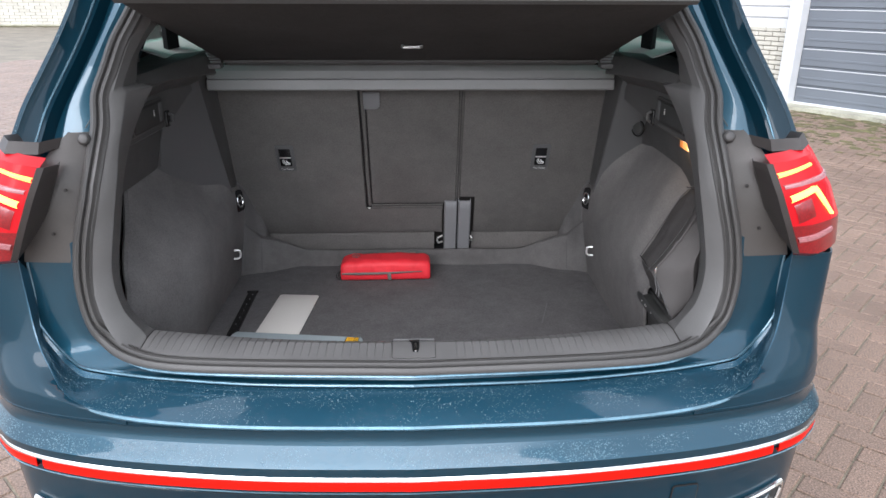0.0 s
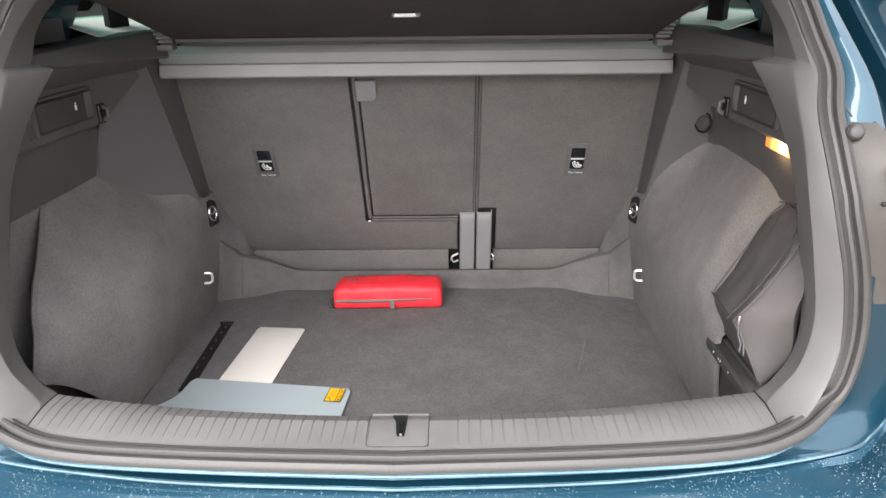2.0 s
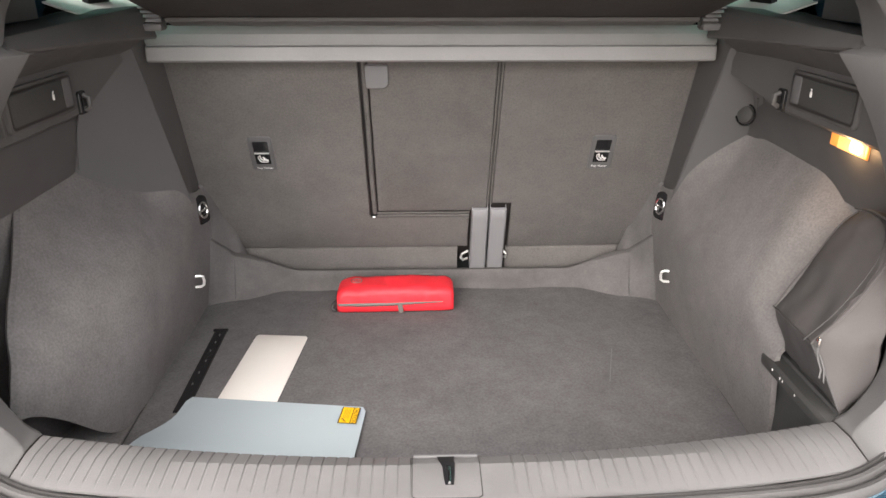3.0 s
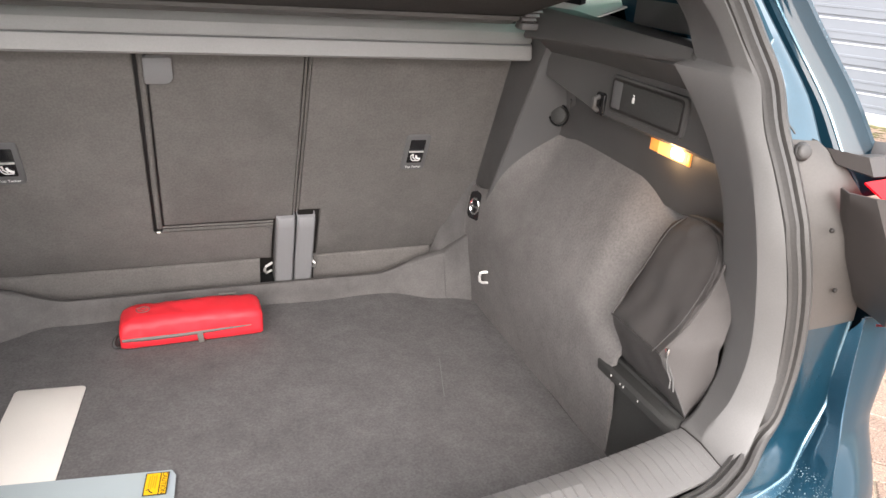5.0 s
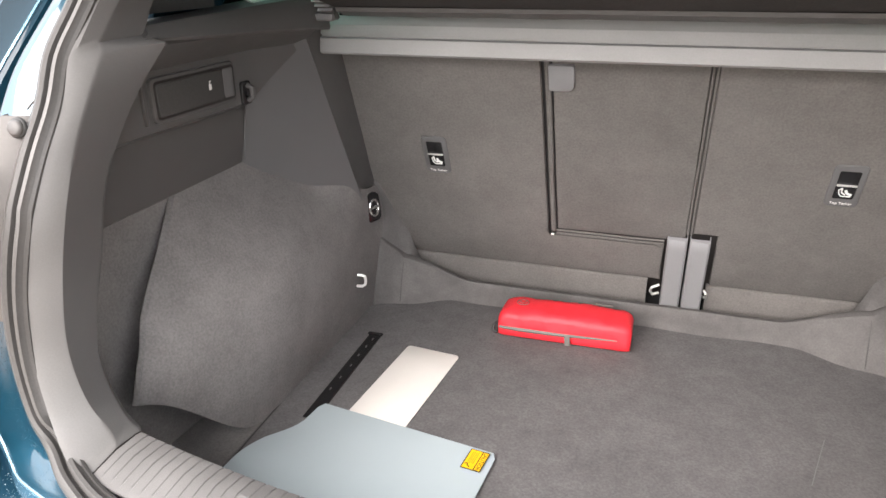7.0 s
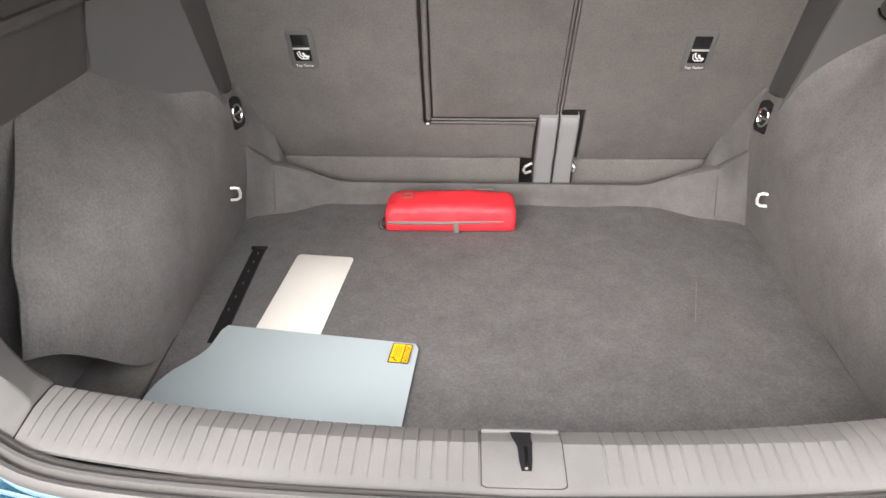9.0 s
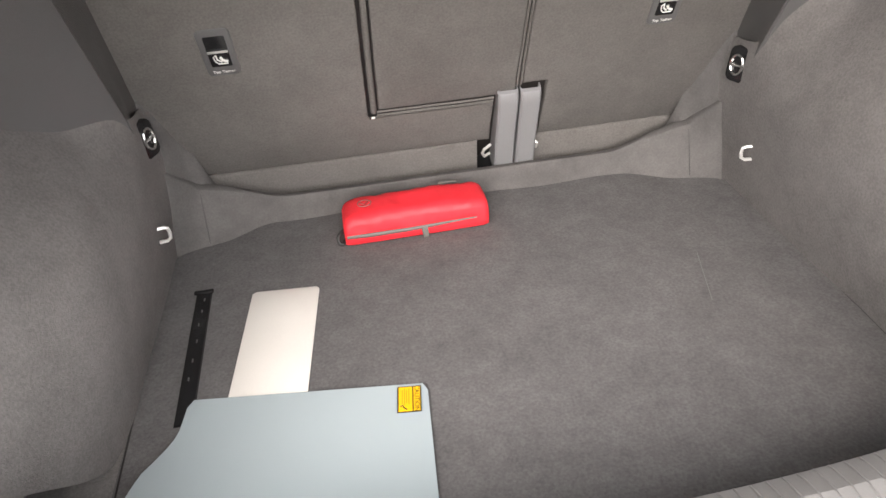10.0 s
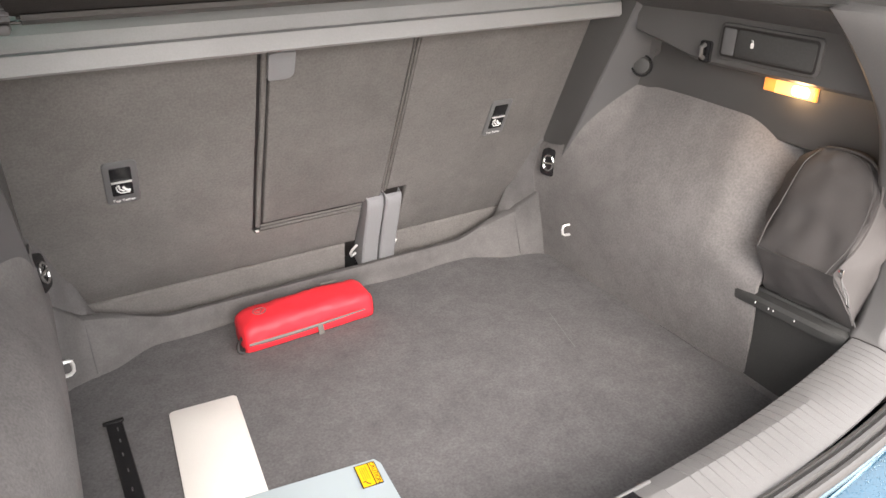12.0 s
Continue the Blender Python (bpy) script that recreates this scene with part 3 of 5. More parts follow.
    rows = [[p + V((0, .03, .012)) for p in top], top] + [[lerp(a, b, k) for a, b in zip(top, upper)] for k in (.33, .66)] + [upper] + [[lerp(a, b, k) for a, b in zip(upper, low)] for k in (.33, .66)] + [low] + [[lerp(a, b, k) for a, b in zip(low, bot)] for k in (.33, .66)] + [bot, bot2]
    part("lens", loft([mirrored(r, s) for r in rows[:8]], thick=.003), LAMPRED, lamp, "glossy lit red lamp lens")
    part("lower_lens", loft([mirrored([p + V((0, 0, .0006)) for p in r], s) for r in rows[7:]], thick=.003), LAMPDARK, lamp, "unlit dark red lower lens")
    part("housing", loft([mirrored([p + V((.004, -.002, 0)), p + V((-.006, .004, 0)), V((along([(.957, .812), (.98, .797), (1.01, .768), (1.07, .727), (1.13, .702), (1.168, .684), (1.19, .68)], p.z), -.2145, p.z)), V((along([(.957, .812), (.98, .797), (1.01, .768), (1.07, .727), (1.13, .702), (1.19, .68)], p.z) + .004, -.195, p.z))], s) for p in (r[0] for r in rows[1:-1])], thick=.002), HOUSING, lamp, "brown-grey lamp housing")

    def on_lamp(u, z, proud=.004):
        for a, b in zip(rows[1:], rows[2:]):
            if a[0].z >= z >= b[0].z:
                k = (a[0].z - z) / (a[0].z - b[0].z)
                f = u * 10
                i = min(int(f), 9)
                p = lerp(lerp(a[i], b[i], k), lerp(a[i + 1], b[i + 1], k), f - i)
                return p + V((.25, -.95, .1)).normalized() * proud
        return V(rows[-1][0])

    def bar(u0, z0, u1, z1, w0, w1, mat, name, lab, proud=.005):
        rr = []
        for j in range(11):
            k = j / 10
            u, z, w = lerp(u0, u1, k), lerp(z0, z1, k), lerp(w0, w1, k) / 2
            rr.append(mirrored([on_lamp(u, z + w, .0005), on_lamp(u, z + w * .8, proud * .8), on_lamp(u, z, proud), on_lamp(u, z - w * .8, proud * .8), on_lamp(u, z - w, .0005)], s))
        part(name, loft(rr, thick=.001), mat, lamp, lab)

    bar(.03, 1.1445, .52, 1.1535, .009, .005, LEDAMBER, "light_bar", "glowing upper light bar")
    bar(.06, 1.1225, .80, 1.1300, .008, .009, LAMPWHITE, "clear_bar", "pale pink dividing bar")
    bar(.10, 1.0985, .44, 1.1115, .013, .011, LEDRED, "light_bar", "glowing angled light bar")
    rr = []
    for j in range(9):
        k = j / 8
        z, u, w = lerp(1.1165, 1.056, k), lerp(.40, .53, k), lerp(.07, .045, k)
        rr.append(mirrored([on_lamp(u, z, .0005), on_lamp(u + w * .2, z, .005), on_lamp(u + w * .8, z, .005), on_lamp(u + w, z, .0005)], s))
    part("light_bar", loft(rr, thick=.001), LEDRED, lamp, "glowing leg of the angled light bar")
    bar(.12, 1.068, .36, 1.078, .036, .036, LAMPDARK, "dark_panel", "dark panel inside the angled light bar", .003)
    bar(.05, 1.0145, .52, 1.026, .012, .011, LAMPWHITE, "reverse_lamp", "clear reversing strip")

# one seal all round the opening
half = curve_through(SEAL, 80)
loop = [V(p) for p in half] + [V((-p.x, p.y, p.z)) for p in half[-2:0:-1]]
centre = V((0, -.1, 1.1))


def ring_frame(i):
    t = (loop[(i + 1) % len(loop)] - loop[i - 1]).normalized()
    back = V((0, -1, 0)).lerp(V((0, -.4, .92)), smooth_step(.84, .76, loop[i].z)).normalized() if loop[i].z < 1.1 else V((0, -.87, .5))
    inward = t.cross(back).normalized()
    if inward.dot(centre - loop[i]) < 0:
        inward = -inward
    return inward, (inward.cross(t) if inward.cross(t).y < 0 else -inward.cross(t)).normalized()


rings = []
SECTION = [(-.004, -.006), (-.004, .005), (0, .011), (.006, .0135), (.0105, .011), (.0125, .004), (.014, .003), (.0155, .0085), (.020, .0125), (.0245, .0115), (.0275, .004), (.029, .003), (.031, .007), (.034, .004), (.034, -.006)]
for i in range(len(loop)):
    n, o = ring_frame(i)
    rings.append([loop[i] + n * a + o * b for a, b in SECTION])
rings.append(rings[0])
part("boot_seal", loft(rings, closed=True), RUBBER, car, "black double-lipped rubber boot seal")

# ---- sill trim with cross grooves ----


def sill_in(x):
    return -.192 + .155 * x * x


def sill_front(x):
    return -.296 + .160 * x * x


stations = []
x = -.578
while x < .560:
    near = abs(x) < .062
    stations += [(x, 0)] if near else [(x, 0), (x + .0135, 0), (x + .0145, 1), (x + .0165, 1)]
    x += .0172
stations.append((.578, 0))
rings = []
for x, g in stations:
    a, b = sill_in(x), sill_front(x)
    d = .0013 * g
    u = (x / .57) ** 2
    c = lerp(a, b, .32 + .15 * u)
    rings.append([V((x, a + .012, .59)), V((x, a + .006, .70)), V((x, a + .001, .755 + .010 * u)), V((x, a - .003, .7625 + .010 * u - d)), V((x, a - .012, .7670 + .008 * u - d)), V((x, c, .7746 + .003 * u - d)),
                  V((x, lerp(c, b, .45), .7718 + .003 * u - d * .6)), V((x, lerp(c, b, .72), .7700 + .003 * u - d * .35)), V((x, b + .008, .7686 + .003 * u)), V((x, b + .002, .7670 + .003 * u)), V((x, b + .001, .764 + .003 * u)), V((x, b + .008, .758)), V((x, b + .03, .72))])
sill = part("sill_trim", loft(rings, thick=.003), SILLP, car, "grey ribbed plastic loading sill", smooth=17)


def sill_profile(x, lift):
    """The sill's top across the car's length at one place, raised by a little."""
    a, b = sill_in(x), sill_front(x)
    return [V((x, y, z + lift)) for y, z in ((a - .006, .7640), (a - .012, .7670), (lerp(a, b, .30), .7741), (lerp(a, b, .32), .7746), (lerp(a, b, .626), .7718), (lerp(a, b, .81), .7700), (b + .012, .7690))]


def sill_plate(half, lift, short):
    rings = []
    for x, k in ((-half, .5), (-half + .002, .2), (-half + .006, .0), (-.02, 0), (0, 0), (.02, 0), (half - .006, 0), (half - .002, .2), (half, .5)):
        p = sill_profile(x, lift)
        p[0], p[-1] = lerp(p[0], p[1], k + short), lerp(p[-1], p[-2], k + short)
        rings.append([p[0] - V((0, 0, .003))] + p + [p[-1] - V((0, 0, .003))])
    return loft(rings, thick=.001)


part("plate_gap", sill_plate(.0460, .0006, 0), INK, sill)
plate = part("latch_plate", sill_plate(.0450, .0014, .10), SILLP, sill, "satin grey latch plate")
part("plate_lip", rounded_box(.089, .0050, .005, .0020, at=(0, -.2025, .7705)), PILLAR, sill, "raised edge of the latch plate")
slot = [[lerp(p, q, k) + V((0, 0, .0090)) for k in (0, .5, 1)] for p, q in (
    (V((-.012, -.205, .7628)), V((.012, -.205, .7628))), (V((-.010, -.217, .7656)), V((.011, -.217, .7656))), (V((-.007, -.226, .7678)), V((.012, -.226, .7678))), (V((-.005, -.232, .7672)), V((.0115, -.232, .7672))), (V((-.004, -.250, .7656)), V((.0105, -.250, .7656))), (V((-.002, -.263, .7644)), V((.009, -.263, .7644))))]
part("latch_slot", loft(slot, thick=.0005), BLACK, sill, "dark latch slot")
part("latch_tongue", tube([V((.0035, -.234, .7764)), V((.0035, -.247, .7754)), V((.0035, -.260, .7742))], lambda t: .0034 - .0014 * t, 8), CHROME, sill, "shiny steel latch tongue")

# ---- plastic trim round the sides of the opening ----
OUT = [(.579, -0.2375, .7695), (.612, -.230, .779), (.648, -.211, .828), (.664, -.2, .91), (.653, -.197, 1.005), (.631, -.188, 1.09), (.618, -.156, 1.168), (.614, -.12, 1.225), (.618, -.087, 1.28), (.617, -.082, 1.287), (.608, -.05, 1.332), (.594, -.012, 1.388), (.568, .022, 1.445), (.545, .06, 1.50), (.48, .125, 1.58), (.36, .155, 1.605), (0, .165, 1.615)]
RIDGE = [(.584, -0.1813, .7778), (.598, -.17, .79), (.630, -.17, .84), (.641, -.169, .92), (.625, -.165, 1.02), (.611, -.150, 1.105), (.606, -.122, 1.175), (.602, -.09, 1.232), (.603, -.050, 1.284), (.610, -.045, 1.294), (.600, -.005, 1.345), (.582, .04, 1.395), (.555, .075, 1.45), (.528, .12, 1.505), (.46, .175, 1.57), (.35, .205, 1.595), (0, .215, 1.605)]
INN = [(.579, -0.1412, .7700), (.604, -.138, .790), (.638, -.126, .838), (.645, -.12, .91), (.632, -.116, 1.013), (.617, -.10, 1.11), (.603, -.068, 1.18), (.586, -.032, 1.238), (.566, .0, 1.285), (.600, -.002, 1.295), (.606, .05, 1.35), (.585, .10, 1.40), (.545, .14, 1.45), (.512, .18, 1.50), (.44, .225, 1.555), (.34, .26, 1.58), (0, .27, 1.59)]


for s in (1, -1):
    rings = []
    c1, c2, c3 = (curve_through(q[:9], 64) + curve_through(q[9:], 56) for q in (OUT, RIDGE, INN))
    for o, ridge, inner in zip(c1, c2, c3):
        ridge = ridge + V((-.005, -.007, 0))
        inner = inner + V((.006, .030, 0)) * smooth_step(.88, 1.04, inner.z)
        rings.append(mirrored([o + V((.014, .02, 0)), o + V((.004, -.004, 0)), lerp(o, ridge, .15) + V((-.001, -.003, 0)), lerp(o, ridge, .93) + V((0, -.001, 0)), ridge, lerp(ridge, inner, .06), lerp(ridge, inner, .92), inner, inner + V((.010, .010, 0)), inner + V((.05, .03, 0))], s))
    part("opening_trim", loft(rings, thick=.002), TRIM, car, "grey plastic trim round the boot opening")
    part("trim_joint", tube(mirrored([V((.609, -.052, 1.331)), V((.603, -.01, 1.341)), V((.607, .04, 1.345))], s), .0014, 6), INK, car)
    part("trim_joint", tube(mirrored([V((.5785, y, z)) for y, z in ((sill_in(.578), .767), (sill_in(.578) - .003, .7733), (sill_in(.578) - .012, .7756), (lerp(sill_in(.578), sill_front(.578), .47), .7783), (sill_front(.578) + .010, .7722), (sill_front(.578) + .001, .7685))], s), .0012, 6), INK, car)


# ---- inside the boot ----
BOARD_Z = .550


def seat(u, w, d):
    """A point of the seat back: across, up its slope, and out of it towards the boot."""
    return V((u, .795 - .43 * w - .903 * d, .773 + .903 * w - .43 * d))


# boot floor: one carpeted board
rings = []
for i in range(25):
    x = lerp(-.612, .612, i / 24)
    yb = .800 - .35 * max(abs(x) - .42, 0) - .9 * max(abs(x) - .57, 0)
    yf = sill_in(x) + .016
    rings.append([V((x, yf, BOARD_Z - .025)), V((x, yf, BOARD_Z - .003)), V((x, yf + .004, BOARD_Z)), V((x, lerp(yf, yb, .35), BOARD_Z)), V((x, lerp(yf, yb, .7), BOARD_Z)), V((x, yb, BOARD_Z)), V((x, yb + .01, BOARD_Z - .025))])
board = tagged(part("boot_floor_board", loft(rings, closed=True, caps=True), FLOOR), "flat dark grey carpeted boot floor board", "boot floor")
part("scuff", loft([[V((x - .0010, y, BOARD_Z + .0003)), V((x, y, BOARD_Z + .0005)), V((x + .0010, y, BOARD_Z + .0003))] for x, y in ((.421, .452), (.403, .39), (.381, .312))]), PILLAR, board)

for s in (1, -1):
    part("board_gap", loft([[V((s * (x - .0014), y, BOARD_Z + .0004)), V((s * (x + .0014), y, BOARD_Z + .0006))] for x, y in ((.602, -.06), (.608, .15), (.611, .30), (.611, .45), (.611, .585))], thick=.0006), INK, board)

# carpeted cove between floor and seats
def cove(x, proud=0.0):
    """The cove's section at one place across the car: foot, slope, crest and back."""
    ax = abs(x)
    side = smooth_step(.50, .58, ax)
    zt = .604 + .062 * smooth_step(.36, .56, ax) + .09 * smooth_step(.54, .615, ax)
    yt = .803 - .02 * smooth_step(.4, .58, ax) - .06 * smooth_step(.55, .60, ax)
    yb = .800 - .058 * smooth_step(.40, .53, ax) - .022 * smooth_step(.53, .61, ax)
    yb += .004 * math.sin(23 * x) * smooth_step(.6, .4, ax) - .006 * smooth_step(.008, .0, abs(ax - .541))
    dent = .006 * noise.noise(V((x * 9, 1, 0))) + .004 * noise.noise(V((x * 23, 5, 0)))
    pts = [(yb - .006, BOARD_Z - .006), (yb, BOARD_Z + .005), (lerp(yb, yt, .22) - dent * .5, lerp(BOARD_Z + .005, zt, .33)), (lerp(yb, yt, .45) - dent, lerp(BOARD_Z + .005, zt, .62) - dent * .4), (lerp(yb, yt, .8), zt - .003), (yt, zt), (yt + .012, zt - .002), (yt + .022, zt - .03 + .10 * side), (yt + .05 - .03 * side, zt - .05 + .19 * side)]
    return [V((x, y - proud, z + proud * .6)) for y, z in pts]


part("rear_cove", loft([cove(lerp(-.615, .615, i / 122)) for i in range(123)], thick=.003), COVEFELT, car, "moulded carpet cove below the seat backs")
for s in (1, -1):
    part("cove_seam", tube(curve_through(cove(s * .541, .0004)[1:6], 16), .0015, 6), RUBBER, car)

# rear seat backs, split sixty to forty
bench = {}
for name, u0, u1, lab in (("left", -.600, .147, "wide grey-felt rear seat back with a load-through hatch"), ("right", .154, .605, "narrow grey-felt rear seat back")):
    b = empty("rear_seat_back", lab, "")
    b.parent = car
    bench[name] = b
    part("shell", slab(round_rect(u0 + .004, u1 - .004, -.150, .62, (.06 if u0 < 0 else .01, .01 if u0 < 0 else .06, .02, .02)), seat, -.10, -.009, .003), MATTBLACK, b, "dark seat shell")
    part("flap", slab([(u0 + .030 if u0 < 0 else .205, -.134), (.070 if u0 < 0 else u1 - .030, -.134), (.070 if u0 < 0 else u1 - .04, -.245), (u0 + .04 if u0 < 0 else .205, -.245)], lambda u, w, d: seat(u, w, d) + V((0, (w + .128) * .3, 0)), -.02, .0, .004), SEATFELT, b, "hanging felt flap below the seat back")


def rough_outline(pts, per=.02, wob=.0005):
    out = []
    for a, b in zip(pts, pts[1:] + pts[:1]):
        k = max(1, int((V(b) - V(a)).length / per))
        for i in range(k):
            p = lerp(V(a), V(b), i / k)
            out.append((p.x + random.uniform(-wob, wob), p.y + random.uniform(-wob, wob)))
    return out


left_edge = [(-.170, .62), (-.598, .62), (-.608, .20)] + [(-.600, .10), (-.586, .05), (-.578, -.03)] + [(-.545 - .031 * math.cos(a), -.083 - .043 * math.sin(a)) for a in (0, .4, .8, 1.2, 1.57)]
part("felt_panel", slab(rough_outline(left_edge + [(.098, -.128), (.098, -.013), (-.170, -.013)]), seat, -.012, .003, .005), SEATFELT, bench["left"], "grey felt facing")
part("hatch", slab(rough_outline([(-.147, .62), (-.147, .014), (.143, .014), (.143, .62)]), seat, -.012, .002, .005), SEATFELT, bench["left"], "felt load-through hatch")
right_edge = [(.605, .62), (.157, .62), (.157, .042), (.210, .042), (.210, -.128)] + [(.552 + .031 * math.sin(a), -.083 - .043 * math.cos(a)) for a in (0, .4, .8, 1.2, 1.57)] + [(.588, -.03), (.596, .05), (.612, .10), (.620, .20)]
part("felt_panel", slab(rough_outline(right_edge), seat, -.012, .003, .005), SEATFELT, bench["right"], "grey felt facing")
part("hatch_welt", tube([seat(-.1575, .60, -.0045), seat(-.1565, .3, -.004), seat(-.1580, .15, -.0045), seat(-.1575, .004, -.0045)], .0062, 8), SEATFELT, bench["left"], "rolled felt welt")
part("groove_lining", slab([(-.170, .6), (-.170, -.015), (.100, -.015), (.100, .016), (-.147, .016), (-.147, .6)], seat, -.014, -.0080, .0005), MATTBLACK, bench["left"])
part("groove_lining", slab([(.140, .6), (.140, .03), (.160, .03), (.160, .6)], seat, -.014, -.0080, .0005), POCKET, bench["left"])
for u, who in ((.1462, "left"), (.1538, "right")):
    part("edge_welt", tube([seat(u, .60, -.001), seat(u + .0006, .3, -.0005), seat(u - .0006, .12, -.001), seat(u, .037, -.001)], .0026, 8), SEATFELT, bench[who])
for w in (-.0045, .0055):
    part("hatch_welt", tube([seat(-.151, w, -.002), seat(-.05, w + .0012, -.001), seat(.03, w - .001, -.002), seat(.098, w + .001, -.001)], .0026, 8), SEATFELT, bench["left"], "rolled felt welt")
part("hatch_pin", rounded_box(.008, .007, .004, .0015, at=seat(-.160, -.006, .002)), BRIGHT, bench["left"], "small bright hatch pin")
part("hatch_pull", slab(round_rect(-.153, -.103, .412, .47, (.004, .016, .004, .004)), seat, .002, .010, .0015), STRIP, bench["left"], "grey hatch release tab")
for u0, who in ((.104, "left"), (.153, "right")):
    hinge = part("hinge_cover", loft([[seat(u, w, d) for u, d in ((u0, -.01), (u0, dd - .004), (u0 + .004, dd), (u0 + .040, dd), (u0 + .044, dd - .004), (u0 + .044, -.01))] for w, dd in ((-.195, .05), (-.17, .047), (-.1, .034), (0, .022), (.018, .018), (.026, .012), (.028, .004))], thick=.002), STRIP, bench[who], "smooth grey seat hinge cover")
part("hinge_well", slab(round_rect(.062, .212, -.20, .046, .004), seat, -.03, -.0086, .002), INK, bench["left"])
part("hinge_loop", tube([seat(.099, -.135, .012), seat(.082, -.137, .022), seat(.079, -.15, .022), seat(.085, -.165, .02), seat(.099, -.166, .012)], .0035, 8), BRIGHT, bench["left"], "bright steel wire loop")
part("hinge_loop", tube([seat(.200, -.135, .012), seat(.207, -.14, .02), seat(.206, -.155, .02), seat(.200, -.16, .012)], .003, 8), BRIGHT, bench["right"], "bright steel wire loop")

# child-seat anchor pockets
for u0, who in ((-.421, "left"), (.419, "right")):
    a = part("anchor_pocket", slab(round_rect(u0 - .030, u0 + .030, .165, .272, .010), seat, 0, .006, .003), PILLAR, bench[who], "grey child-seat anchor surround")
    part("pocket_well", slab(round_rect(u0 - .0185, u0 + .0185, .188, .258, .003), seat, .004, .0066, .0005), BLACK, a)
    part("anchor_bar", rounded_box(.036, .004, .003, .001, m=axes(seat(u0, .224, .0085), (1, 0, 0), seat(0, 0, 1) - seat(0, 0, 0))), BRIGHT, a, "steel anchor bar")
    face = axes(seat(u0, .175, .0064), (1, 0, 0), seat(0, 0, 1) - seat(0, 0, 0))
    lettering("Top Tether", .0085, face, WHITEINK, a, "lettering", "white words Top Tether")
    ic = axes(seat(u0, .205, .0068), (1, 0, 0), seat(0, 0, 1) - seat(0, 0, 0))
    part("anchor_symbol", tube([ic @ V(p) for p in ((-.006, .010, 0), (-.011, .006, 0), (-.009, -.004, 0), (-.004, -.010, 0), (.012, -.010, 0))], .0012, 6), WHITEINK, a, "white anchor symbol")
    part("anchor_symbol", tube([ic @ V(p) for p in ((-.006, .011, 0), (-.005, .0, 0), (.002, -.006, 0))], .0016, 6), WHITEINK, a)
    part("child_seat_symbol", tube([ic @ V(p) for p in ((.001, .006, 0), (.004, -.001, 0), (.008, -.004, 0), (.013, -.005, 0))], .0026, 6), WHITEINK, a)

# load-cover rail across the car
rail_rings = []
for x in (-.592, -.588, .586, .590):
    k = .002 if abs(x) > .5885 else 0
    rail_rings.append([V((x, y, z)) for y, z in ((.500 + k, 1.213 + k), (.495 + k, 1.217 + k), (.499 + k, 1.243 - k), (.505, 1.2455), (.510, 1.2455), (.510, 1.249), (.503 + k, 1.2495 + k), (.508 + k, 1.268), (.525, 1.286), (.57, 1.296 - k), (.62, 1.298 - k), (.625, 1.225), (.60, 1.213 + k))])
rail = part("cover_rail", loft(rail_rings, closed=True, caps=True), RAIL, car, "long grey load-cover rail with one groove", smooth=25)

# parcel shelf, lifted
shelf = empty("parcel_shelf", "black felt parcel shelf hinged up towards the open tailgate", "parcel shelf")


def on_shelf(x, t, d):
    """Across the shelf, from its hinge to its free edge, and down below its underside."""
    return V((x, .455 - .595 * t - .265 * d, 1.300 + .165 * t - .964 * d))


rings = []
for i in range(15):
    t = i / 14
    hw = lerp(.528, .556, t)
    sag = .004 * math.sin(math.pi * t)
    rings.append([on_shelf(-hw, t, -.014), on_shelf(-hw, t, -.002), on_shelf(-hw + .012, t, sag), on_shelf(-.3, t, sag), on_shelf(0, t, sag + .002), on_shelf(.3, t, sag), on_shelf(hw - .012, t, sag), on_shelf(hw, t, -.002), on_shelf(hw, t, -.014)])
part("panel", loft(rings, closed=True, caps=True), SHELFFELT, shelf, "dark felt underside")
part("hinge_band", loft([[on_shelf(x, t, d) for t, d in ((-.028, -.006), (-.03, .004), (-.022, .009), (.045, .009), (.052, .003))] for x in [lerp(-.515, .515, i / 12) for i in range(13)]], thick=.002), PLASTIC, shelf, "smooth dark plastic hinge band")
rings = []
for x in [lerp(-.56, .56, i / 20) for i in range(21)]:
    b = -.012 * (1 - (x / .56) ** 2)
    rings.append([on_shelf(x, 1.0, .004) + V((0, b, 0)), on_shelf(x, 1.02, .0) + V((0, b, 0)), on_shelf(x, 1.022, -.045) + V((0, b, 0)), on_shelf(x, .995, -.05) + V((0, b, 0))])
part("edge_lip", loft(rings, closed=True, caps=True), PLASTIC, shelf, "dark grey plastic front lip")
part("grip_loop", tube([on_shelf(-.022, .38, .0), on_shelf(-.024, .40, .010), on_shelf(-.018, .44, .016), on_shelf(.018, .44, .016), on_shelf(.024, .40, .010), on_shelf(.022, .38, .0)], .0035, 8), BRIGHT, shelf, "small bright grip loop")
part("grip_plate", rounded_box(.05, .02, .004, .0015, m=axes(on_shelf(0, .375, .001), (1, 0, 0), (0, -.265, -.964))), PLASTIC, shelf)
